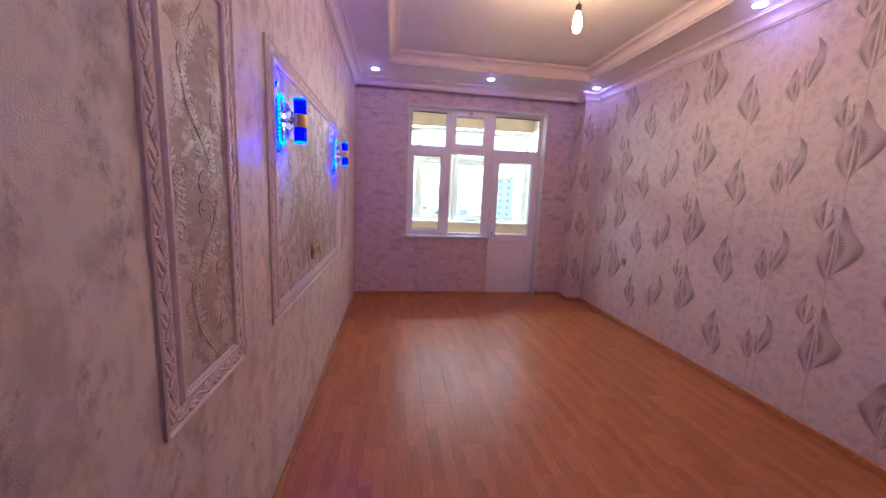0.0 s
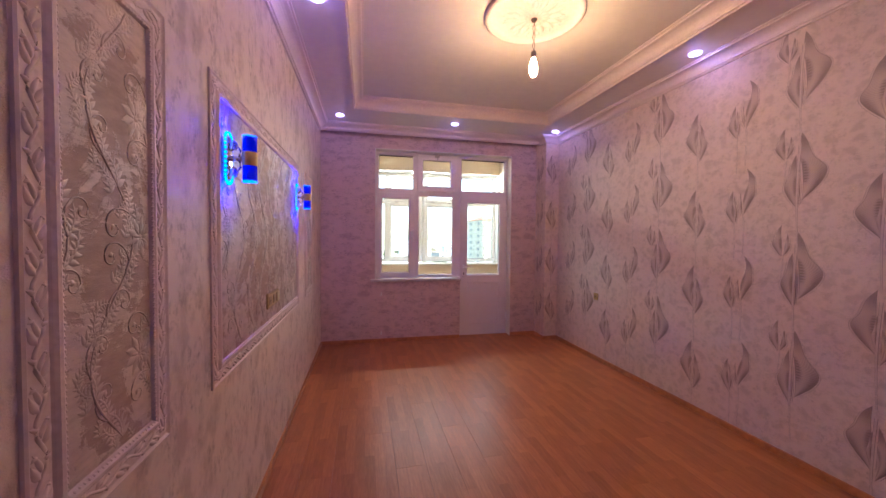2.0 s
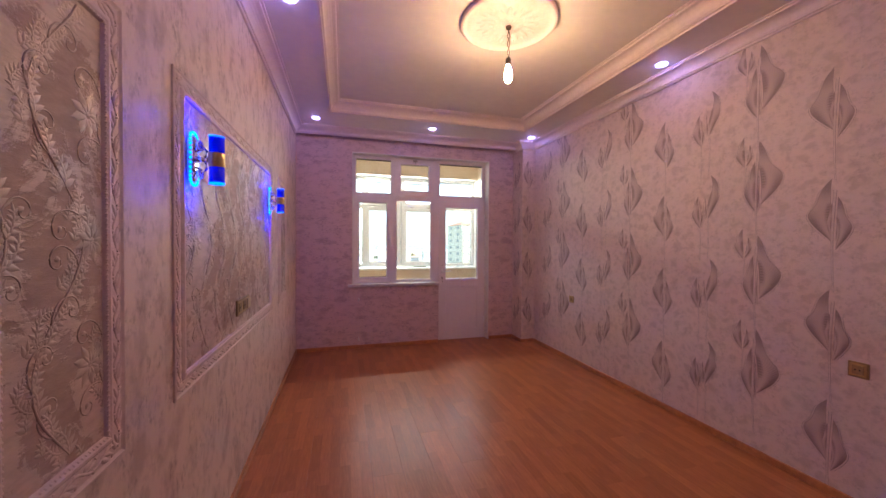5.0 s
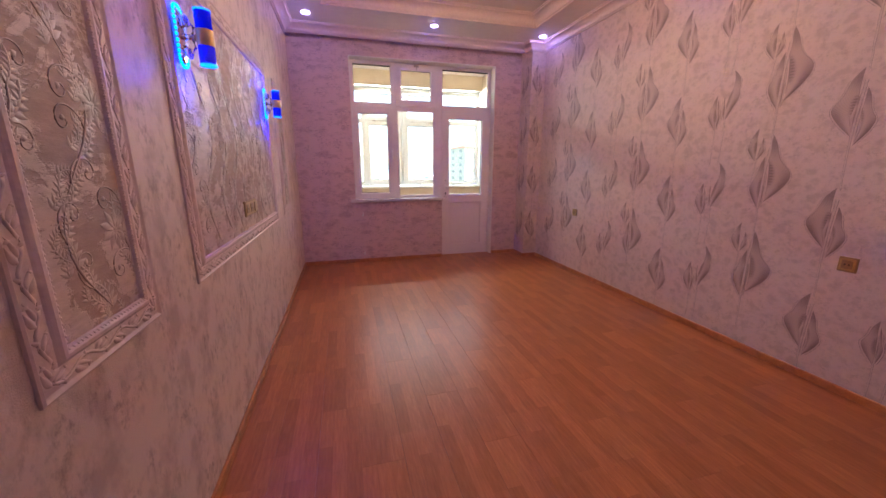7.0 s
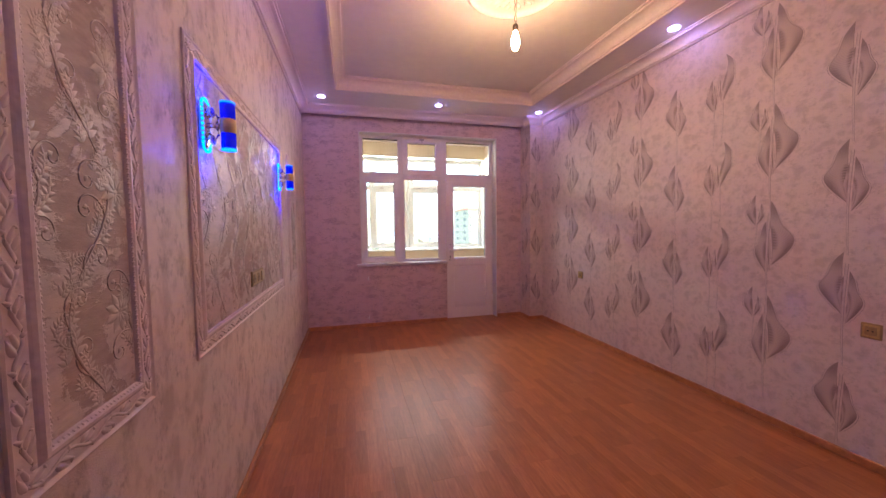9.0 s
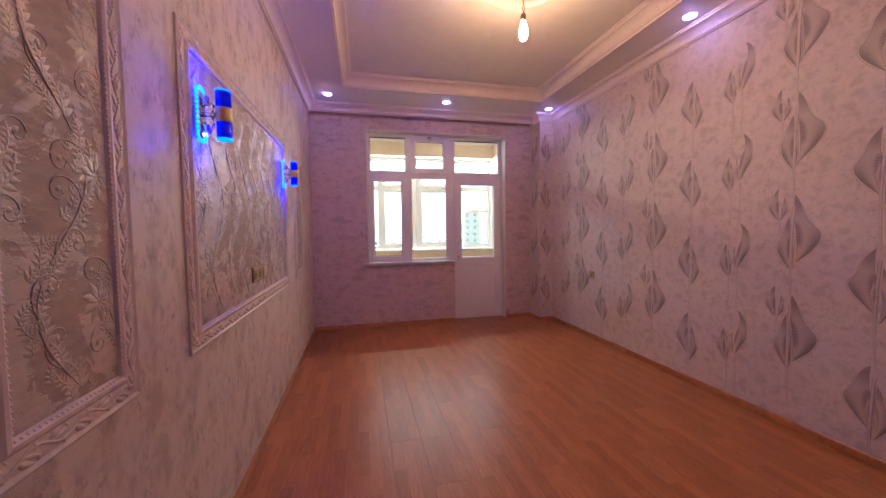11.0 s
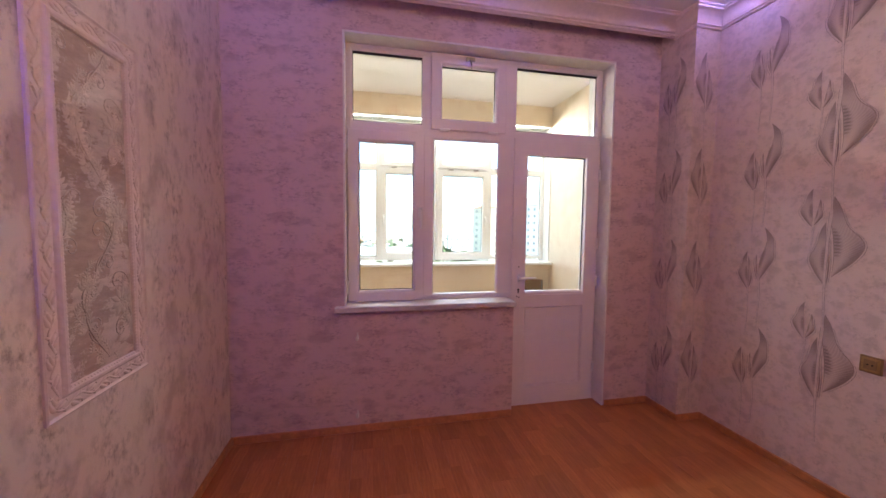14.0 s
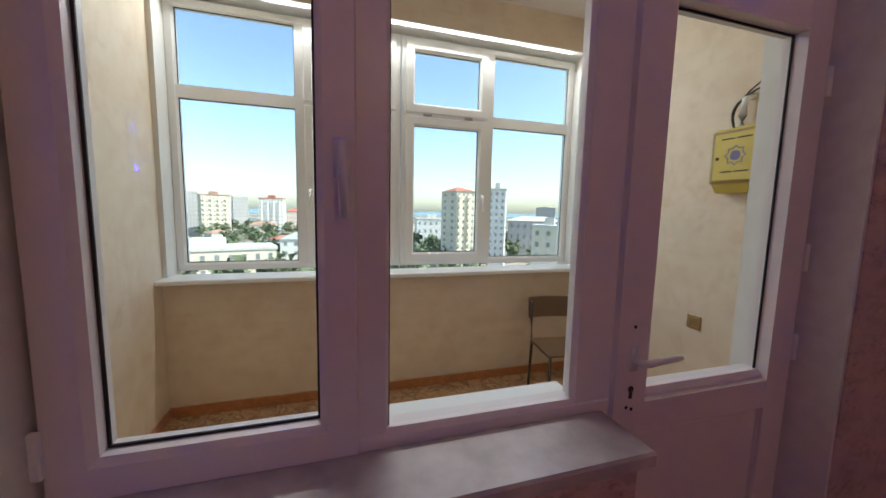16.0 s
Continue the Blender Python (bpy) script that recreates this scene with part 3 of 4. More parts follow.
METER_YELLOW = plain("yellow_enamel", (0.66, 0.52, 0.10), 0.4, 0, 0.08, 20, 0.03)
SEAL = plain("printed_emblem", (0.18, 0.16, 0.32), 0.6)
box = tagged(new("gas_meter_box"), "yellow metal meter box with printed emblem on balcony wall", "meter box")
MY, MZ = 5.725, 1.745
b = Build()
b.box(BX1 - 0.10, BX1, MY - 0.125, MY + 0.125, MZ - 0.145, MZ + 0.145)
b.ob("body", METER_YELLOW, box, bevel=0.010)
b = Build()
b.sweep([[(BX1 - 0.098, MY - 0.12, MZ - 0.143), (BX1 - 0.002, MY - 0.12, MZ - 0.143), (BX1 - 0.002, MY - 0.12, MZ - 0.19), (BX1 - 0.06, MY - 0.12, MZ - 0.19)],
         [(BX1 - 0.098, MY + 0.12, MZ - 0.143), (BX1 - 0.002, MY + 0.12, MZ - 0.143), (BX1 - 0.002, MY + 0.12, MZ - 0.19), (BX1 - 0.06, MY + 0.12, MZ - 0.19)]])
b.ob("hopper", METER_YELLOW, box, bevel=0.004)
boxes("door", METER_YELLOW, [(BX1 - 0.107, BX1 - 0.099, MY - 0.112, MY + 0.112, MZ - 0.128, MZ + 0.118)], box, 0.003)
# thin brown strip round the door, with the gap's shade put into its colour
b = Build()
rail_frame(b, 0, 0.232, 0, 0.254, 0.004, 0, 0.002)
b.v = [(BX1 - 0.1012 - y * 0.5, MY - 0.116 + x, MZ - 0.132 + z) for x, y, z in b.v]
b.ob("door_gap", GOLD_DARK, box)
b = Build()
for k in range(16):
    a, c = k * math.pi / 8, (k + 1) * math.pi / 8
    r0, r1 = (0.054, 0.040) if k % 2 == 0 else (0.040, 0.054)
    p, q = (r0 * math.cos(a), r0 * math.sin(a)), (r1 * math.cos(c), r1 * math.sin(c))
    b.add([(BX1 - 0.1078, MY + p[0], MZ + p[1]), (BX1 - 0.1078, MY + q[0], MZ + q[1]), (BX1 - 0.1078, MY + q[0] * 0.86, MZ + q[1] * 0.86), (BX1 - 0.1078, MY + p[0] * 0.86, MZ + p[1] * 0.86)], [(0, 1, 2, 3)])
    p, q = (0.026 * math.cos(a), 0.026 * math.sin(a)), (0.026 * math.cos(c), 0.026 * math.sin(c))
    b.add([(BX1 - 0.1078, MY + p[0], MZ + p[1]), (BX1 - 0.1078, MY + q[0], MZ + q[1]), (BX1 - 0.1078, MY, MZ)], [(0, 1, 2)])
b.ob("emblem", SEAL, box)
for z, w in ((MZ + 0.085, 0.16), (MZ - 0.085, 0.15)):
    for d, f in ((-0.24, 0.44), (0.26, 0.40)):
        boxes("printed_line", DARK, [(BX1 - 0.1082, BX1 - 0.107, MY + d * w - f * w / 2, MY + d * w + f * w / 2, z, z + 0.007)], box)
b = Build()
b.lathe([(0.009, -0.1075), (0.009, -0.112), (0.0, -0.112)], (BX1, MY + 0.088, MZ - 0.01), 12, "x")
b.ob("lock", DARK, box)
pipe = tagged(new("gas_pipe"), "short white pipe rising from the meter box", "pipe")
b = Build()
b.tube([(BX1 - 0.045, MY + 0.025, MZ + 0.145), (BX1 - 0.045, MY + 0.025, MZ + 0.21), (BX1 - 0.045, MY + 0.020, MZ + 0.29), (BX1 - 0.001, MY + 0.015, MZ + 0.31)], [0.022, 0.020, 0.017, 0.017], 14)
b.ob("tube", PVC_OUT, pipe, smooth=True)
cable = tagged(new("wall_cable"), "dark cable loop above the meter box", "cable")
b = Build()
b.tube([(BX1 - 0.012 - 0.03 * math.sin(a / 9 * math.pi), MY - 0.04 + 0.125 * math.sin(a / 9 * math.pi * 0.62), MZ + 0.345 - 0.0115 * a - 0.0012 * a * a) for a in range(10)], [0.004, 0.004, 0.005, 0.006, 0.007, 0.008, 0.008, 0.007, 0.006, 0.004], 8)
b.tube([(BX1 - 0.010, MY + 0.055, MZ + 0.31), (BX1 - 0.03, MY + 0.01, MZ + 0.335), (BX1 - 0.012, MY - 0.03, MZ + 0.375)], 0.004, 8)
b.ob("loop", DARK, cable, smooth=True)


def socket_plate(name, label, n=1, switch=False):
    """A plate in the yz plane, facing +x, with n outlets and perhaps a rocker."""
    root = tagged(new(name), label, "socket")
    w = 0.085 * (n + (1 if switch else 0)) if (n > 1 or switch) else 0.085
    boxes("plate", GOLD_DARK, [(0, 0.009, -w / 2, w / 2, -0.043, 0.043)], root, 0.003)
    boxes("rim", GOLD, [(0.009, 0.011, -w / 2 + 0.008, w / 2 - 0.008, -0.035, 0.035)], root, 0.001)
    for k in range(n):
        y = -w / 2 + 0.0425 + 0.085 * k
        boxes("insert", GOLD_DARK, [(0.011, 0.014, y - 0.024, y + 0.024, -0.024, 0.024)], root, 0.001)
        b = Build()
        for d in (-0.009, 0.009):
            b.lathe([(0.004, 0.0142), (0.004, 0.0148), (0.0, 0.0148)], (0, y + d, 0), 10, "x")
        b.ob("hole", DARK, root)
    if switch:
        boxes("rocker", CREAM, [(0.011, 0.019, w / 2 - 0.072, w / 2 - 0.014, -0.029, 0.029)], root, 0.003)
    return root


triple = socket_plate("socket_panel", "gold triple plate with two sockets and cream rocker", 2, True)
triple.matrix_basis = pose(0.004, 2.43, 1.066) @ Matrix.Diagonal((1, 1.08, 1.06, 1))
one = socket_plate("wall_socket", "small gold-framed wall socket in the leaf wallpaper")
one.matrix_basis = pose(XR, 3.80, 0.765, 0, 0, 180)
tagged(one, group="sockets on the leaf wall")
copy_thing(one, pose(XR, 1.262, 0.765, 0, 0, 180))
tagged(copy_thing(one, pose(BX1, 5.931, 0.786, 0, 0, 180)), "gold-framed wall socket on the balcony wall")

# old school chair on the balcony
chair = tagged(new("school_chair"), "old plywood chair with a steel tube frame", "chair")
CHAIR_WOOD = plain("worn_plywood", (0.20, 0.12, 0.06), 0.45, 0, 0.25, 25, 0.1)
TUBE = plain("dark_steel_tube", (0.10, 0.085, 0.075), 0.4, 0.6, 0.15)
b = Build()
n = 8
rings = []
for k in range(n + 1):
    x = -0.19 + 0.38 * k / n
    y = 0.20 - 0.03 * (1 - (x / 0.19) ** 2) * -1
    rings.append([(x, y, 0.62), (x, y + 0.012, 0.62), (x, y + 0.02, 0.80), (x, y + 0.008, 0.80)])
b.sweep(rings)
b.ob("backrest", CHAIR_WOOD, chair)
boxes("seat", CHAIR_WOOD, [(-0.19, 0.19, -0.20, 0.17, 0.435, 0.452)], chair, 0.005)
for x in (-0.17, 0.17):
    b = Build()
    b.tube([(x, -0.17, 0.0), (x, -0.165, 0.42)], 0.011)
    b.ob("leg", TUBE, chair, smooth=True)
    b = Build()
    b.tube([(x, 0.20, 0.0), (x, 0.165, 0.42), (x, 0.195, 0.62), (x, 0.198, 0.78)], 0.011)
    b.ob("leg", TUBE, chair, smooth=True)
    b = Build()
    b.tube([(x, -0.165, 0.42), (x, 0.165, 0.42)], 0.010)
    b.ob("rail", TUBE, chair, smooth=True)
chair.matrix_basis = pose(2.895, 6.62, 0, 0, 0, -8) @ Matrix.Diagonal((1, 1, 0.93, 1))

# ---- left wall panels ----
PZ0, PZ1 = 0.860, 2.088


def teardrop(b, o, u, w, out, length, width, high, bend=0.0):
    """A raised, rounded leaf from o along u, w across, its tip bent sideways."""
    n, prof = 6, ((-1.0, 0.0), (-0.55, 0.75), (0.0, 1.0), (0.55, 0.75), (1.0, 0.0))
    verts, faces = [], []
    for k in range(n + 1):
        a = k / n
        h = math.sin(math.pi * (0.06 + 0.94 * a) ** 0.75) * 0.5
        c = o + u * (length * a) + w * (bend * a * a)
        for p, q in prof:
            verts.append(c + w * (width * h * p) + out * (high * q * (0.25 + 1.5 * h) * 0.6))
    for k in range(n):
        for q in range(4):
            a = k * 5 + q
            faces.append((a, a + 1, a + 6, a + 5))
    b.add(verts, faces)


def panel_frame(y0, y1):
    """A mitred frame with a bead, a carved band and a raised inner roll."""
    root = structure(new("trim_panel_frame"), "white carved plaster frame on the wallpapered wall", "wall moulding")
    prof = [(0.0, 0.0), (0.0, 0.007), (0.005, 0.010), (0.010, 0.006), (0.014, 0.004), (0.056, 0.006), (0.060, 0.010), (0.066, 0.015), (0.074, 0.016), (0.082, 0.012), (0.088, 0.0)]
    b = Build()
    rings = []
    for cy, cz, sy, sz in ((y0, PZ0, 1, 1), (y1, PZ0, -1, 1), (y1, PZ1, -1, -1), (y0, PZ1, 1, -1)):
        rings.append([(h, cy + sy * u, cz + sz * u) for u, h in prof])
    b.sweep(rings, closed=True)
    b.ob("moulding", FRAME_PAINT, root)
    # carved band: a waving stem with curled leaves, and a row of beads along the inner roll
    b = Build()
    X = Vector((1, 0, 0))
    base = 0.0045
    sides = [(Vector((base, y0 + 0.035, PZ0)), Vector((0, 0, 1)), PZ1 - PZ0), (Vector((base, y1 - 0.035, PZ0)), Vector((0, 0, 1)), PZ1 - PZ0),
             (Vector((base, y0, PZ0 + 0.035)), Vector((0, 1, 0)), y1 - y0), (Vector((base, y0, PZ1 - 0.035)), Vector((0, 1, 0)), y1 - y0)]
    for o, d, length in sides:
        w = d.cross(X)
        n = max(2, round((length - 0.06) / 0.062))
        st = (length - 0.06) / n
        wave = [o + d * (0.03 + st * (i / 4)) + w * (0.012 * math.sin(math.pi * i / 4)) for i in range(4 * n + 1)]
        b.tube(wave, 0.0042, 6)
        for i in range(n):
            c = o + d * (0.03 + st * i)
            sg = 1 if i % 2 else -1
            teardrop(b, c + w * 0.004 * sg, (d * 0.8 + w * 0.75 * sg).normalized(), (w * 0.8 - d * 0.75 * sg).normalized(), X, 0.036, 0.017, 0.009, -0.010 * sg)
            teardrop(b, c + d * 0.012, (d + w * 0.15 * sg).normalized(), w, X, 0.040, 0.013, 0.008, 0.012 * sg)
            teardrop(b, c + d * 0.030 - w * 0.006 * sg, (d * 0.4 - w * sg).normalized(), (d + w * 0.4 * sg).normalized(), X, 0.017, 0.012, 0.008)
            teardrop(b, c + d * 0.044 + w * 0.009 * sg, (w * sg - d * 0.5).normalized(), (d + w * 0.5 * sg).normalized(), X, 0.013, 0.009, 0.007)
        inward = w if (Vector((base, (y0 + y1) / 2, (PZ0 + PZ1) / 2)) - o).dot(w) > 0 else -w
        k = int(length / 0.013)
        for i in range(k):
            f = length * (i + 0.5) / k
            if 0.07 < f < length - 0.07:
                c = o + d * f + inward * 0.0455
                teardrop(b, c - d * 0.005 + X * 0.006, d, w, X, 0.010, 0.009, 0.007)
    b.ob("carving", FRAME_PAINT, root, smooth=True)
    # damask paper inside the frame
    boxes("damask_paper", PAPER_PANEL, [(0.0005, 0.004, y0 + 0.08, y1 - 0.08, PZ0 + 0.08, PZ1 - 0.08)], root)
    return root


def acanthus(b, p, a, size, hand):
    """A lobed leaf: a curved rib with paired lobes that shrink towards the tip."""
    X, size = Vector((1, 0, 0)), size * 0.8
    for k in range(5):
        f = k / 5
        a += hand * 0.22
        d = Vector((0, math.cos(a), math.sin(a)))
        w = d.cross(X)
        for sg in (1, -1):
            dd = (d + w * sg * 0.95).normalized()
            ln = size * 0.42 * (1 - 0.6 * f)
            teardrop(b, p, dd, dd.cross(X), X, ln, ln * 0.5, 0.0022, ln * 0.25 * sg)
        teardrop(b, p, d, w, X, size * 0.32, size * 0.12, 0.0028)
        p = p + d * size * 0.2
    return p


def curl(b, p, a, size, hand, turns=1.25, n=18):
    """A volute: a stem that winds up into a spiral and ends in a bead."""
    pts, r = [], []
    for k in range(n):
        f = k / (n - 1)
        pts.append(p.copy())
        r.append(size * (0.024 - 0.010 * f))
        a += hand * turns * 6.2832 / n * (0.45 + 1.1 * f)
        p = p + Vector((0, math.cos(a), math.sin(a))) * size * 0.16 * (1 - 0.72 * f)
    b.tube(pts, r, 6)
    X = Vector((1, 0, 0))
    d = Vector((0, math.cos(a), math.sin(a)))
    teardrop(b, p - d * size * 0.07, d, d.cross(X), X, size * 0.15, size * 0.13, 0.004)


def damask(parent, y0, y1, period_y, period_z, phase):
    """A half-drop damask: winding vines with volutes, acanthus leaves and a flower at each turn."""
    b = Build()
    X = Vector((1, 0, 0))
    yc = (y0 + y1) / 2 + phase
    for i in range(-5, 6):
        cy = yc + i * period_y * 0.5
        if not y0 - 0.2 < cy < y1 + 0.2:
            continue
        flip = 1 if i % 2 else -1
        for k in range(-2, 3):
            cz = 1.30 + k * period_z + (period_z / 2 if i % 2 else 0)
            if not PZ0 - 0.45 < cz < PZ1 + 0.45:
                continue
            vine = [Vector((0.004, cy + flip * 0.075 * math.sin(6.2832 * q / 20), cz - period_z / 2 + period_z * q / 20)) for q in range(21)]
            b.tube(vine, [0.0026 + 0.001 * math.sin(q * 0.63) for q in range(21)], 6)
            for q in range(1, 20, 2):
                d = (vine[q + 1] - vine[q - 1]).normalized()
                w = d.cross(X)
                sg = 1 if (q // 2) % 2 else -1
                a = math.atan2(d.z, d.y)
                if q % 4 == 1:
                    curl(b, vine[q].copy(), a - sg * 0.6, 0.105, sg * (1 if q < 10 else -1))
                    acanthus(b, vine[q].copy(), a + sg * 0.9, 0.085, -sg)
                    acanthus(b, vine[q] + w * sg * 0.035, a + sg * 0.2, 0.060, sg)
                else:
                    acanthus(b, vine[q].copy(), a - sg * 0.8, 0.105, sg)
                    acanthus(b, vine[q] - w * sg * 0.03, a - sg * 0.1, 0.075, -sg)
                    acanthus(b, vine[q] + d * 0.015, a + sg * 1.0, 0.085, -sg)
            top = vine[15] + Vector((0, -flip * 0.03, 0))
            for ring, ln in ((0.0, 0.050), (0.01, 0.03)):
                for q in range(9):
                    a = 6.2832 * q / 9 + ring * 20
                    d = Vector((0, math.cos(a), math.sin(a)))
                    teardrop(b, top + d * 0.008, d, d.cross(X), X, ln, ln * 0.5, 0.004 + ring * 0.1)
    # trim to the field inside the frame
    b.f = [face for face in b.f if all(y0 + 0.087 < b.v[i][1] < y1 - 0.087 and PZ0 + 0.087 < b.v[i][2] < PZ1 - 0.087 for i in face)]
    if b.f:
        o = b.ob("damask_relief", DAMASK_LIGHT, parent, smooth=True)
        tagged(o, "silvery embossed damask scrolls", kind="stuff")


for y0, y1, ph in ((0.752, 1.212, 0.0), (1.520, 3.335, 0.0), (3.70, 4.168, 0.0)):
    damask(panel_frame(y0, y1), y0, y1, 0.40, 0.60, ph)


# ---- sconces ----
def sconce():
    root = tagged(new("wall_sconce"), "lit blue glass wall lamp with gold band on chrome bracket", "wall lamp", "sconces on the panelled wall")
    b = Build()
    ring = []
    for k in range(28):
        a = 6.2832 * k / 28
        ring.append((0.030 * math.cos(a), 0.06 * (1 if math.sin(a) > 0 else -1) * (abs(math.sin(a)) > 0.01) + 0.036 * math.sin(a)))
    b.sweep([[(x, y * s, z * s) for y, z in ring] for x, s in ((0.004, 1.0), (0.018, 1.0), (0.026, 0.88), (0.028, 0.5))])
    b.ob("backplate", CHROME, root, smooth=False)
    b = Build()
    for k in range(34):
        y, z = ring[int(k * 28 / 34) % 28]
        a = 6.2832 * k / 34
        zz = 0.105 * math.sin(a)
        yy = 0.036 * math.copysign(min(1, abs(math.cos(a)) * 1.9), math.cos(a))
        b.lathe([(0.0, -0.006), (0.0055, -0.003), (0.0055, 0.003), (0.0, 0.006)], (0.020, yy, zz), 6, "x")
    b.ob("led_strip", BLUE_LED, root)
    b = Build()
    b.tube([(0.02, 0, 0), (0.045, 0, 0), (0.070, 0, 0)], [0.014, 0.009, 0.012])
    b.tube([(0.03, 0, -0.03), (0.05, 0, -0.055), (0.065, 0, -0.035), (0.06, 0, -0.01)], 0.005)
    b.tube([(0.03, 0, 0.03), (0.05, 0, 0.055), (0.065, 0, 0.035), (0.06, 0, 0.01)], 0.005)
    for k in range(9):
        a = k * 0.7
        b.lathe([(0, -0.010), (0.007, -0.004), (0.008, 0.003), (0, 0.010)], (0.042, 0.022 * math.cos(a), -0.055 - 0.012 * math.sin(a)), 6)
        b.lathe([(0, -0.010), (0.007, -0.004), (0.008, 0.003), (0, 0.010)], (0.042, 0.022 * math.cos(a), 0.055 + 0.012 * math.sin(a)), 6)
    b.ob("bracket", CHROME, root, smooth=True)
    b = Build()
    b.lathe([(0.0288, -0.028), (0.0298, -0.026), (0.0298, 0.026), (0.0288, 0.028)], (0.100, 0, 0), 24)
    b.ob("band", GOLD, root, smooth=True)
    for s in (1, -1):
        b = Build()
        b.lathe([(0.028, s * 0.026), (0.028, s * 0.092), (0.027, s * 0.095), (0.025, s * 0.095), (0.023, s * 0.080), (0.0, s * 0.078)], (0.100, 0, 0), 24)
        b.ob("glass_shade", BLUE_GLASS, root, smooth=True)
        b = Build()
        b.lathe([(0.0286, s * 0.090), (0.0288, s * 0.0965), (0.023, s * 0.0968), (0.023, s * 0.090)], (0.100, 0, 0), 24)
        b.ob("shade_rim", BLUE_RIM, root, smooth=True)
    return root


s1 = sconce()
s1.matrix_basis = pose(0.004, 1.655, 1.778)
copy_thing(s1, pose(0.004, 3.175, 1.788))
for y in (1.655, 3.175):
    ld = bpy.data.lights.new("sconce_light", "POINT")
    ld.energy, ld.color, ld.shadow_soft_size = 0.44, (0.0, 0.0, 1.0), 0.008
    for dz in (-0.135, 0.0, 0.135):
        lo = new("sconce_light", ld)
        lo.location = (0.020, y - 0.015, 1.785 + dz)

# ---- ceiling spots ----
spot = tagged(new("ceiling_spot"), "lit recessed spot with a glass ring, violet-white glow", "ceiling spot", "recessed spots in the soffit")
b = Build()
b.lathe([(0.047, 0.0), (0.047, -0.003), (0.040, -0.005), (0.022, -0.004), (0.022, 0.0)], (0, 0, 0), 28)
b.ob("glass_ring", SPOT_LED, spot)
b = Build()
for k in range(22):
    a, h = 6.2832 * k / 22, 0.0085 if k % 3 else 0.0115
    c, sn = math.cos(a), math.sin(a)
    wd = 0.0030 if k % 2 else 0.0042
    b.add([(c * r - sn * q * wd, sn * r + c * q * wd, z) for z in (-0.004, -h) for r, q in ((0.028, -0.6), (0.028, 0.6), (0.042, 1), (0.042, -1))],
          [(0, 1, 2, 3), (4, 5, 6, 7), (0, 1, 5, 4), (1, 2, 6, 5), (2, 3, 7, 6), (3, 0, 4, 7)])
b.ob("crystal", SPOT_LED, spot)
b = Build()
b.lathe([(0.022, -0.001), (0.021, -0.005), (0.010, -0.0045), (0.0, -0.004)], (0, 0, 0), 20)
b.ob("core", DARK, spot)
SPOTS = [(0.285, 2.345), (0.285, 4.46), (1.70, 4.46), (3.10, 4.43), (3.10, 2.345), (0.285, 0.36), (3.10, 0.36), (1.70, 0.33)]
spot.matrix_basis = pose(*SPOTS[0], ZS)
for x, y in SPOTS[1:]:
    copy_thing(spot, pose(x, y, ZS))
ld = bpy.data.lights.new("spot_light", "POINT")
ld.energy, ld.color, ld.shadow_soft_size = 0.22, (0.38, 0.32, 1.0), 0.003
for x, y in SPOTS:
    lo = new("spot_light", ld)
    lo.location = (x, y, ZS - 0.013)

# ---- ceiling rose and bulb ----
RX, RY = 1.735, 2.36
rose = tagged(new("ceiling_rose"), "round white plaster ceiling rose with leaf ornament", "ceiling rose")
b = Build()
b.lathe([(0.345, 0.0), (0.345, -0.018), (0.335, -0.028), (0.318, -0.028), (0.308, -0.018), (0.30, -0.012), (0.27, -0.010), (0.25, -0.014), (0.12, -0.020), (0.10, -0.026), (0.05, -0.030), (0.0, -0.030)], (RX, RY, ZC), 56)
b.ob("disc", MOULD, rose, smooth=True)
b = Build()
Z = Vector((0, 0, -1))
for k in range(16):
    a = 6.2832 * k / 16
    d = Vector((math.cos(a), math.sin(a), 0))
    teardrop(b, Vector((RX, RY, ZC - 0.018)) + d * 0.10, d, d.cross(Z), Z, 0.11, 0.05, 0.022)
    d2 = Vector((math.cos(a + 0.196), math.sin(a + 0.196), 0))
    teardrop(b, Vector((RX, RY, ZC - 0.013)) + d2 * 0.18, d2, d2.cross(Z), Z, 0.06, 0.035, 0.016)
    teardrop(b, Vector((RX, RY, ZC - 0.024)) + d2 * 0.045, d2, d2.cross(Z), Z, 0.055, 0.028, 0.016)
b.ob("ornament", MOULD, rose)

lamp = tagged(new("pendant_bulb"), "lit bare bulb hanging from twisted wires", "pendant lamp")
b = Build()
b.lathe([(0.0, -0.028), (0.022, -0.029), (0.018, -0.045), (0.006, -0.05), (0, -0.05)], (RX, RY, ZC), 14)
for ph in (0, math.pi):
    b.tube([(RX + 0.008 * math.cos(ph + k * 0.8), RY + 0.008 * math.sin(ph + k * 0.8), ZC - 0.04 - 0.215 * k / 14) for k in range(15)], 0.0028, 6)
b.ob("wire", CERAMIC, lamp)
b = Build()
b.lathe([(0.0, -0.250), (0.014, -0.252), (0.019, -0.260), (0.019, -0.296), (0.0165, -0.300), (0.0, -0.300)], (RX, RY, ZC), 16)
b.ob("holder", CERAMIC, lamp, smooth=True)
b = Build()
b.lathe([(0.013, -0.300), (0.016, -0.315), (0.025, -0.345), (0.028, -0.375), (0.026, -0.402), (0.016, -0.424), (0.0, -0.430)], (RX, RY, ZC), 20)
b.ob("bulb", FILAMENT, lamp, smooth=True)

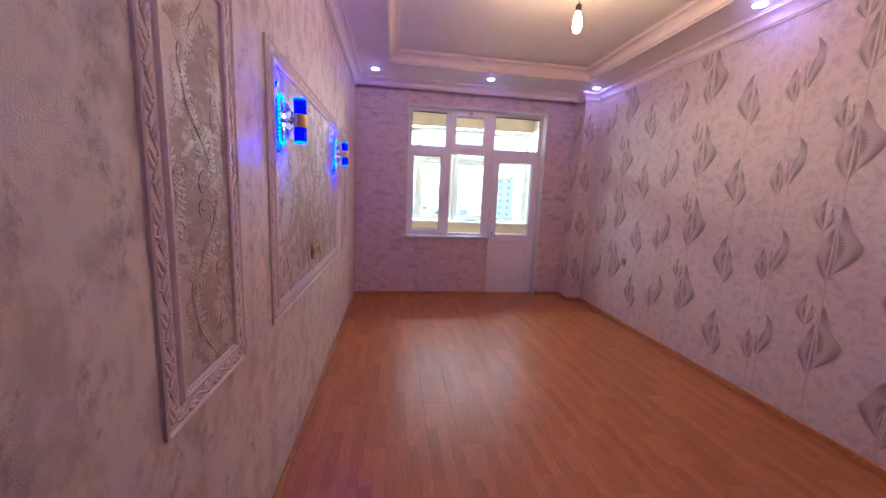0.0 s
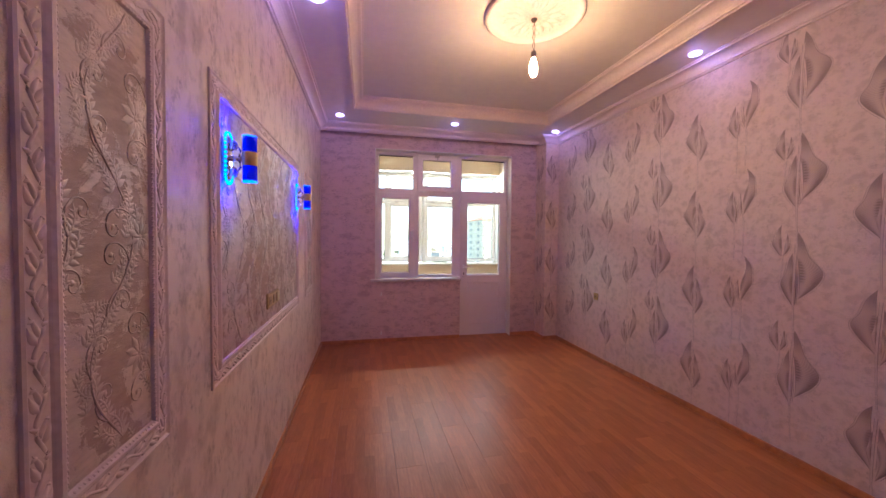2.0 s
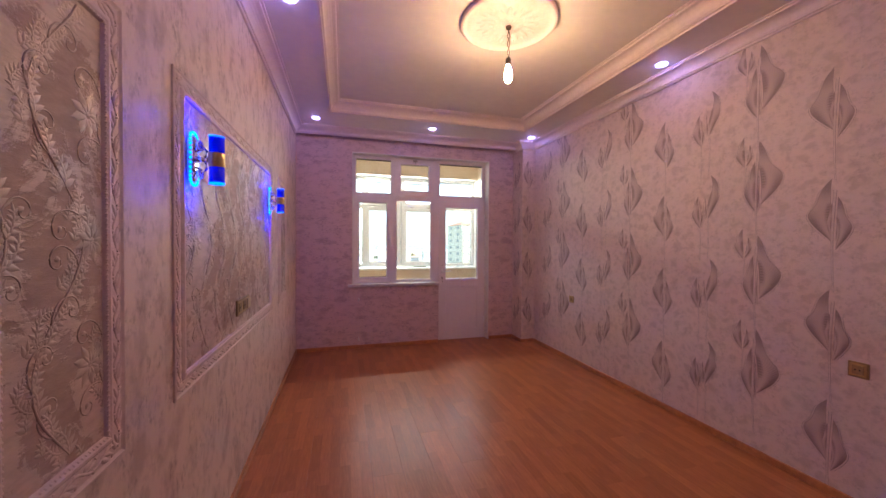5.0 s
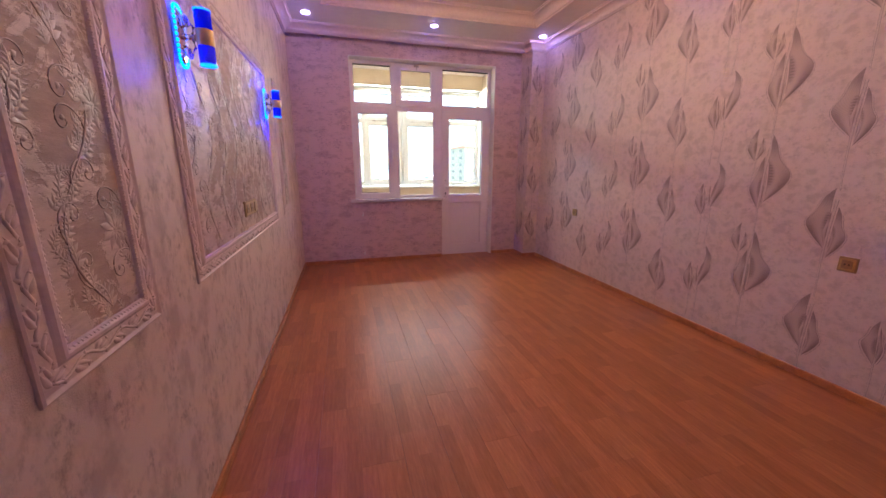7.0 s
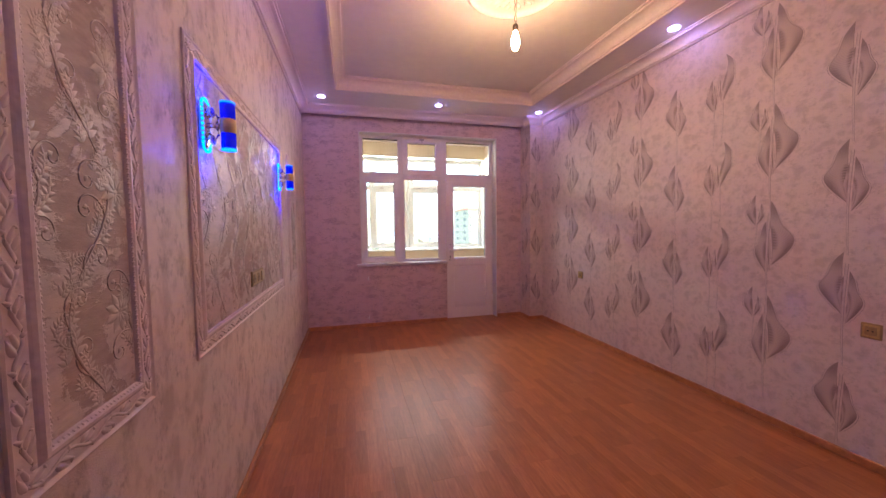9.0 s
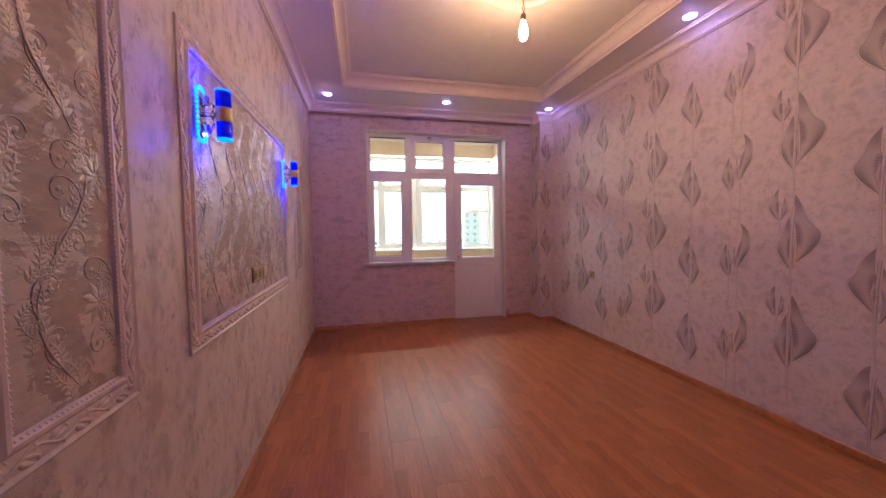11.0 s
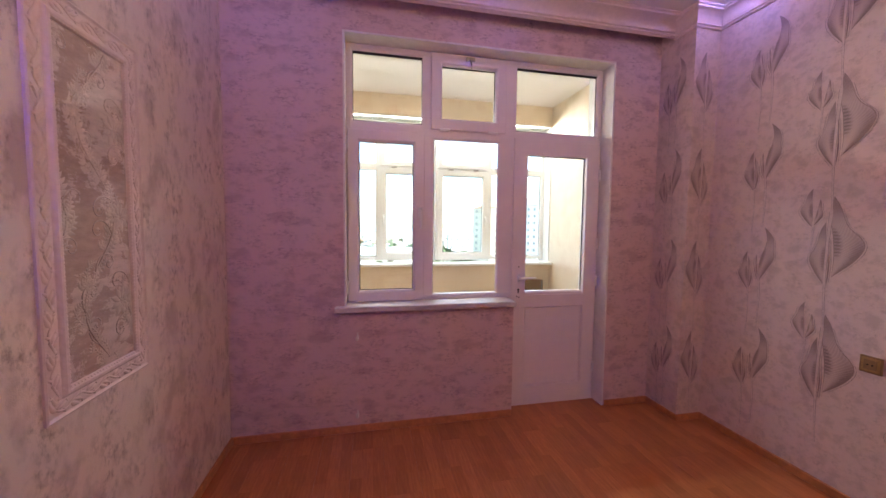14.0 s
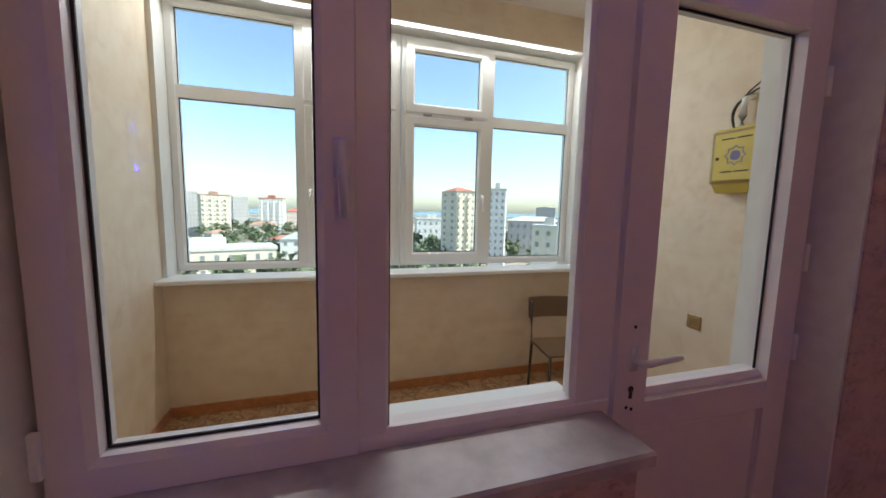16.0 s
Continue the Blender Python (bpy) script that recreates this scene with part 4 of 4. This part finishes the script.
# small plaster anchors left under the sill
for x, z in ((0.80, 0.66), (0.80, 0.12)):
    b = Build()
    b.tube([(x, YF, z), (x, YF - 0.03, z), (x + 0.004, YF - 0.045, z + 0.03), (x + 0.004, YF - 0.045, z + 0.05)], [0.012, 0.011, 0.009, 0.007])
    o = b.ob("wall_hook", PLASTER, smooth=True)
    tagged(o, "small white plastic hook on the wallpaper", "hook", "hooks under the sill")


# ---- leaf wallpaper motifs, embossed on the right wall ----
OGEE = ((0.0, 0.0), (0.08, 0.26), (0.18, 0.58), (0.28, 0.83), (0.37, 0.98), (0.43, 1.0), (0.49, 0.92), (0.55, 0.75), (0.61, 0.60), (0.68, 0.51), (0.76, 0.45), (0.84, 0.36), (0.92, 0.21), (1.0, 0.0))


def leaf_width(f):
    """Half-leaf with a round low shoulder, a waist and a slimmer blade up to the tip."""
    for (a, p), (c, q) in zip(OGEE, OGEE[1:]):
        if f <= c:
            return p + (q - p) * (f - a) / (c - a)
    return 0.0


class Motif:
    """Leaf lobes with a print map, and stems, in one sprig."""

    def __init__(self):
        self.leaf, self.uv, self.stem, self.line = Build(), [], Build(), Build()

    def lobe(self, foot, tip, width, swirl=0.0, n=20, m=5):
        verts, faces = [], []
        for i in range(n + 1):
            f = i / n
            x = foot[0] + (tip[0] - foot[0]) * f + swirl * math.sin(2 * math.pi * f) * (1 if f > 0.5 else 0.6)
            y = foot[1] + (tip[1] - foot[1]) * f
            w = 0.90 * width * leaf_width(f) + swirl * 0.3 * math.sin(2 * math.pi * f)
            for j in range(m + 1):
                u = j / m
                verts.append((x + w * u, y + 0.10 * abs(width) * u * (1 - f) * -0.4, 0.0006 + 0.0032 * math.sin(math.pi * u) * math.sin(math.pi * min(1, f + 0.05)) ** 0.7))
                self.uv.append((u, f))
        for i in range(n):
            for j in range(m):
                a = i * (m + 1) + j
                faces.append((a, a + 1, a + m + 2, a + m + 1))
        self.leaf.add(verts, faces)
        # pale and dark contour a little outside the rim
        for off, w, b in ((0.004, 0.0013, self.stem), (0.0065, 0.0010, self.line)):
            vs, fs, sg = [], [], 1 if width > 0 else -1
            for i in range(1, n - 2):
                p = verts[i * (m + 1) + m]
                vs += [(p[0] + sg * off, p[1] - off * 0.4, 0.0012), (p[0] + sg * (off + 2 * w), p[1] - off * 0.4, 0.0012)]
                if i > 1:
                    k = 2 * (i - 1)
                    fs.append((k - 2, k - 1, k + 1, k))
            b.add(vs, fs)

    def stalk(self, pts, w0, w1):
        n = len(pts)
        for b, off, k in ((self.stem, 0.0, 1.0), (self.line, 1.15, 0.22), (self.line, -1.15, 0.22)):
            vs, fs = [], []
            for i, (x, y) in enumerate(pts):
                w = w0 + (w1 - w0) * i / (n - 1)
                vs += [(x + off * w - w * k, y, 0.0020 - 0.0008 * abs(off)), (x + off * w + w * k, y, 0.0020 - 0.0008 * abs(off))]
                if i:
                    fs.append((2 * i - 2, 2 * i - 1, 2 * i + 1, 2 * i))
            b.add(vs, fs)

    def meshes(self):
        me = self.leaf.mesh("leaf", LEAF_PRINT, True)
        lay = me.uv_layers.new(name="print")
        for lp in me.loops:
            lay.data[lp.index].uv = self.uv[lp.vertex_index]
        return [("leaf", me), ("leaf_stem", self.stem.mesh("leaf_stem", LEAF_STEM)), ("leaf_outline", self.line.mesh("leaf_outline", LEAF_EDGE))]


def motif(kind):
    """Meshes of one sprig; local x to the viewer's right, y up, z out of the paper."""
    q = Motif()
    if kind == "tall":           # a bud with a small lobe above a large swirled leaf
        q.lobe((-0.100, 0.320), (-0.105, 0.535), -0.066, 0.003)
        q.lobe((-0.094, 0.325), (-0.070, 0.475), 0.036)
        q.lobe((0.002, 0.055), (-0.010, 0.486), 0.140, 0.010)
        q.lobe((-0.022, -0.005), (-0.036, 0.350), -0.082)
        q.lobe((-0.016, 0.005), (-0.022, 0.300), 0.010)
        q.stalk([(-0.014 - 0.012 * math.sin(k * 0.33), -0.24 + 0.072 * k) for k in range(10)], 0.0028, 0.0070)
        q.stalk([(-0.100 + 0.010 * k / 3, 0.18 + 0.05 * k) for k in range(4)], 0.002, 0.003)
    elif kind == "double":       # two lobes about a pale stem, the left one higher
        q.lobe((-0.010, 0.050), (-0.014, 0.410), -0.126, 0.005)
        q.lobe((-0.008, 0.060), (-0.010, 0.270), -0.034)
        q.lobe((0.006, 0.000), (0.014, 0.305), 0.074, 0.0)
        q.lobe((0.006, 0.010), (0.010, 0.200), 0.026)
        q.stalk([(0.002 - 0.010 * math.sin(k * 0.35), -0.25 + 0.066 * k) for k in range(10)], 0.0028, 0.0060)
    else:                        # a slim bud beside a curled leaf
        q.lobe((-0.064, -0.008), (-0.078, 0.245), -0.070, 0.003)
        q.lobe((-0.060, -0.005), (-0.072, 0.215), 0.026)
        q.lobe((0.002, 0.060), (0.016, 0.400), 0.088, -0.020)
        q.lobe((-0.004, 0.055), (-0.022, 0.230), -0.022)
        q.stalk([(-0.062 + 0.004 * math.sin(k * 0.5), -0.28 + 0.040 * k) for k in range(8)], 0.0025, 0.0035)
        q.stalk([(0.000 + 0.006 * math.sin(k * 0.4), -0.24 + 0.042 * k) for k in range(8)], 0.0030, 0.0045)
    return q.meshes()


MOTIFS = {k: motif(k) for k in ("tall", "double", "pair")}


def place_motif(kind, parent, m):
    for nm, me in MOTIFS[kind]:
        o = new(nm, me)
        o.parent = parent
        o.matrix_basis = m


# seen from the room, local x runs towards -y on the right wall
SIDE = Matrix(((0, 0, -1, 0), (-1, 0, 0, 0), (0, 1, 0, 0), (0, 0, 0, 1)))
FACE = Matrix(((1, 0, 0, 0), (0, 0, -1, 0), (0, 1, 0, 0), (0, 0, 0, 1)))
for i in range(-1, 4):
    for kind, y, z in (("double", 1.377, 1.425), ("tall", 1.757, 1.655), ("pair", 2.115, 1.555)):
        yy = y + 1.115 * i
        if not 0.25 < yy < 4.58:
            continue
        for k in range(-3, 3):
            zz = z + 0.045 * (yy - 1.4) + 0.643 * k
            if -0.02 < zz < 2.46:
                place_motif(kind, wall_right, Matrix.Translation((XR - 0.0008, yy, zz)) @ SIDE)
for k in range(-2, 3):
    z = 1.60 + 0.665 * k
    if z < 2.45:
        place_motif("double", pier, Matrix.Translation((3.225, 4.6992, max(z, 0.06))) @ FACE @ Matrix.Diagonal((0.75, 1, 1, 1)))
        place_motif("pair", pier, Matrix.Translation((3.1172, 4.84, max(z + 0.02, 0.08))) @ SIDE @ Matrix.Diagonal((0.9, 1, 1, 1)))

# ---- the town below ----
GZ = -22.0


def ground_material():
    m, t, b = nodes_of("town_ground")
    n = noise_node(t, 0.02, 8, 0.6)
    r = ramp(t, n.outputs[0], [(0.36, (0.06, 0.085, 0.035)), (0.47, (0.10, 0.12, 0.06)), (0.53, (0.25, 0.22, 0.18)), (0.7, (0.34, 0.31, 0.27))])
    link(t, r.outputs[0], b.inputs["Base Color"])
    b.inputs["Roughness"].default_value = 0.9
    return m


b = Build()
b.add([(-4500, -4500, GZ), (4500, -4500, GZ), (4500, 1500, GZ), (-4500, 1500, GZ)], [(0, 1, 2, 3)])
structure(b.ob("ground", ground_material()), "dusty built-up ground with green patches", "ground")
SEA = plain("sea", (0.06, 0.16, 0.24), 0.25, 0, 0.1, 0.01, 0)
b = Build()
b.add([(-4500, 1500, GZ + 0.5), (4500, 1500, GZ + 0.5), (4500, 4800, GZ + 0.5), (-4500, 4800, GZ + 0.5)], [(0, 1, 2, 3)])
structure(b.ob("water", SEA), "hazy blue sea on the horizon", "sea")

FACADES = [plain("facade_" + nm, c, 0.8, 0, 0.1, 0.8, 0) for nm, c in (("white", (0.72, 0.70, 0.66)), ("cream", (0.66, 0.60, 0.48)), ("grey", (0.46, 0.44, 0.42)), ("pink", (0.60, 0.48, 0.42)))]
ROOFS = [plain("roof_" + nm, c, 0.8, 0, 0.15, 1.0, 0) for nm, c in (("red", (0.40, 0.15, 0.10)), ("slate", (0.36, 0.38, 0.38)), ("pale", (0.55, 0.54, 0.50)), ("rust", (0.35, 0.22, 0.16)))]
PANE_DARK = plain("facade_window", (0.22, 0.23, 0.24), 0.3)
EYE_X, EYE_Y = 1.18, 4.36


def house(name, label, az, dist, wide, deep, top, storeys, facade, roof, turn=0.0, gable=0.0, bays=6, balconies=False):
    """A building az degrees right of straight ahead, with inset window bands, a parapet or a hipped roof."""
    root = tagged(new(name), label, "building", "buildings of the town")
    h = top - GZ
    b = Build()
    b.box(-wide / 2, wide / 2, 0, deep, 0, h)
    b.ob("wall", facade, root)
    b = Build()
    if gable:
        o = 0.5
        ring = [(-wide / 2 - o, -o, h), (wide / 2 + o, -o, h), (wide / 2 + o, deep + o, h), (-wide / 2 - o, deep + o, h)]
        r = min(wide, deep) * 0.45
        b.add(ring + [(-wide / 2 + r, deep / 2, h + gable), (wide / 2 - r, deep / 2, h + gable)], [(0, 1, 5, 4), (1, 2, 5), (2, 3, 4, 5), (3, 0, 4), (0, 3, 2, 1)])
    else:
        b.box(-wide / 2 - 0.3, wide / 2 + 0.3, -0.3, deep + 0.3, h, h + 0.8)
        b.box(-wide / 6, wide / 8, deep * 0.3, deep * 0.6, h + 0.8, h + 3.2)
    b.ob("roof", roof, root)
    b = Build()
    sh = h / storeys
    for s in range(storeys):
        z = s * sh + sh * 0.3
        for k in range(bays):
            x = -wide / 2 + wide * (k + 0.5) / bays
            b.box(x - wide / bays * 0.17, x + wide / bays * 0.17, -0.05, 0.2, z, z + sh * 0.42)
        for k in range(max(2, bays // 2)):
            n = max(2, bays // 2)
            y = deep * (k + 0.5) / n
            for sx in (-1, 1):
                b.box(sx * wide / 2 - 0.1, sx * wide / 2 + 0.1, y - deep / n * 0.14, y + deep / n * 0.14, z, z + sh * 0.42)
    tagged(b.ob("window", PANE_DARK, root), kind="stuff")
    if balconies:
        b = Build()
        for s in range(1, storeys):
            for k in range(0, bays, 2):
                x = -wide / 2 + wide * (k + 0.5) / bays
                b.box(x - wide / bays * 0.42, x + wide / bays * 0.42, -1.1, 0, s * sh, s * sh + 1.0)
        tagged(b.ob("balcony", facade, root), kind="stuff")
    a = radians(az)
    root.matrix_basis = pose(EYE_X + dist * math.sin(a), EYE_Y + dist * math.cos(a), GZ, 0, 0, -az + turn)
    return root


W, C, G, P = FACADES
house("tower_block", "pale beige residential tower with balconies and a reddish roof", 20.6, 138, 8.0, 14, 9.0, 12, C, ROOFS[0], 28, 2.0, 4, True)
house("tower_block", "tall white residential tower with narrow windows", 25.5, 140, 6.6, 12, 9.6, 12, W, ROOFS[2], -4, 0, 3)
house("apartment_block", "cream apartment block with rows of windows", -15.5, 330, 20, 14, 9.5, 9, C, ROOFS[3], 10, 0, 8, True)
house("apartment_block", "white apartment block with a pinkish roof edge", -8.8, 340, 19, 14, 8.5, 9, W, ROOFS[0], -12, 0, 8, True)
house("apartment_block", "grey apartment block behind the others", -18.6, 360, 14, 14, 12.5, 10, G, ROOFS[2], 0, 0, 6)
house("apartment_block", "pale apartment block far back", -12.6, 430, 14, 14, 11, 9, G, ROOFS[2], 5, 0, 6)
house("apartment_block", "pinkish low block with red roof", -5.6, 360, 16, 14, -2, 5, P, ROOFS[0], 0, 3, 6)
house("slab_block", "tall narrow pale block in the distance", 3.6, 420, 14, 14, 15, 11, C, ROOFS[2], 0, 0, 4)
house("apartment_block", "white apartment block with rows of windows", 8.0, 330, 30, 14, -4, 6, W, ROOFS[2], 6, 0, 9)
house("school_block", "long low grey-green building with a flat roof", -16.5, 110, 32, 12, -10.4, 3, C, ROOFS[2], 0, 0, 10)
house("school_block", "long white building with a grey hipped roof", 1.0, 150, 46, 14, -11, 3, W, ROOFS[1], 0, 3.0, 12)
house("office_block", "white flat-roofed low building", 15.5, 210, 20, 14, -4, 4, W, ROOFS[2], 8, 0, 6)
house("office_block", "beige plain low building", 33.6, 120, 10.5, 12, -3.4, 5, C, ROOFS[2], -6, 0, 3)
house("office_block", "long low block with a pale metal roof", 31.5, 170, 24, 14, -2.5, 4, G, ROOFS[2], 5, 2, 8)
house("apartment_block", "far pale apartment block", 33.0, 800, 40, 20, 12, 9, G, ROOFS[2], 0, 0, 6)
house("apartment_block", "far pale apartment block", 36.0, 760, 26, 20, 6, 9, W, ROOFS[2], 0, 0, 6)
rnd = random.Random(7)
for k in range(90):
    az, dist = rnd.uniform(-34, 52), rnd.uniform(120, 700) ** 1.0
    if (18 < az < 31 and dist < 170) or (-22 < az < 12 and dist < 175):
        continue
    house("town_house", "low house with a pitched roof among trees", az, dist, rnd.uniform(9, 20), rnd.uniform(8, 12), GZ + rnd.uniform(4, 9), 2,
          rnd.choice(FACADES), rnd.choice(ROOFS), rnd.uniform(-35, 35), rnd.uniform(1.5, 3), 4)

# leaf green lightened: the haze over the town is put into the colour
LEAVES = plain("tree_leaves", (0.10, 0.135, 0.065), 0.8, 0, 0.4, 0.9, 0)
b = Build()
for k in range(330):
    az, dist = radians(rnd.uniform(-36, 55)), rnd.uniform(95, 480)
    cx, cy, s = EYE_X + dist * math.sin(az), EYE_Y + dist * math.cos(az), rnd.uniform(3.0, 5.6)
    h = rnd.uniform(3, 6)
    b.tube([(cx, cy, GZ), (cx + 0.1, cy, GZ + h)], [0.3, 0.15], 5)
    for q in range(34):
        v = Vector((rnd.gauss(0, 1), rnd.gauss(0, 1), rnd.gauss(0, 0.8))).normalized() * s * rnd.uniform(0.35, 1.0)
        c = Vector((cx, cy, GZ + h + s * 0.4)) + v
        r = s * rnd.uniform(0.16, 0.34)
        pts = [c + Vector((rnd.uniform(-1, 1), rnd.uniform(-1, 1), rnd.uniform(-1, 1))) * r * 1.3 for _ in range(5)]
        b.add(pts, [(0, 1, 2), (0, 2, 3), (0, 3, 1), (1, 2, 4), (2, 3, 4), (3, 1, 4)])
trees = b.ob("town_trees", LEAVES)
tagged(trees, "muted green trees scattered between the houses", "trees", kind="stuff")

# ---- floor planks ----
PW, PL = 0.193, 1.285
b = Build()
b.box(0.0004, PW - 0.0004, 0.0004, PL - 0.0004, -0.008, 0.0)
plank_mesh = b.mesh("plank", LAMINATE)
cols = int(math.ceil(XR / PW))
for i in range(cols):
    y = -1.2 - (i * 0.43) % PL
    while y < YF + 0.14:
        x0, y0, y1 = i * PW, max(y, HY), min(y + PL, YF + 0.13)
        if i == cols - 1 or y0 > y or y1 < y + PL:
            c = Build()
            c.box(0.0004, min(PW, XR - x0) - 0.0004, y0 - y + 0.0004, y1 - y - 0.0004, -0.008, 0.0)
            me = c.mesh("plank", LAMINATE) if y1 - y0 > 0.01 else None
        else:
            me = plank_mesh
        if me:
            o = new("plank", me)
            o.parent = subfloor
            o.location = (x0, y, 0)
        y += PL

# ---- balcony floor tiles and the blocks of its wallpaper ----
def vein_tile():
    m, t, b = nodes_of("marbled_tile")
    inf = t.nodes.new("ShaderNodeObjectInfo")
    c = t.nodes.new("ShaderNodeTexCoord")
    mul = t.nodes.new("ShaderNodeVectorMath")
    mul.operation = "SCALE"
    mul.inputs["Scale"].default_value = 31.0
    cmb = t.nodes.new("ShaderNodeCombineXYZ")
    for k in range(2):
        link(t, inf.outputs["Random"], cmb.inputs[k])
    link(t, cmb.outputs[0], mul.inputs[0])
    add = t.nodes.new("ShaderNodeVectorMath")
    link(t, c.outputs["Object"], add.inputs[0])
    link(t, mul.outputs[0], add.inputs[1])
    n = t.nodes.new("ShaderNodeTexNoise")
    n.inputs["Scale"].default_value, n.inputs["Detail"].default_value, n.inputs["Distortion"].default_value = 7, 6, 1.6
    link(t, add.outputs[0], n.inputs["Vector"])
    r = ramp(t, n.outputs[0], [(0.3, (0.42, 0.22, 0.09)), (0.48, (0.66, 0.45, 0.25)), (0.52, (0.36, 0.19, 0.09)), (0.7, (0.72, 0.55, 0.36))])
    link(t, r.outputs[0], b.inputs["Base Color"])
    b.inputs["Roughness"].default_value = 0.25
    return m


TILE = vein_tile()
balcony_floor = structure(boxes("floor_balcony", PLASTER, [(BX0, BX1, YB0 - 0.1, YB1, -0.15, -0.008)]), "marbled orange-cream balcony floor tiles", "floor")
b = Build()
b.box(0.0015, 0.3285, 0.0015, 0.3285, -0.008, 0.0)
tile_mesh = b.mesh("tile", TILE)
for i in range(10):
    for k in range(5):
        o = new("tile", tile_mesh)
        o.parent = balcony_floor
        o.location = (BX0 + 0.33 * i, YB0 + 0.035 + 0.345 * k, 0)
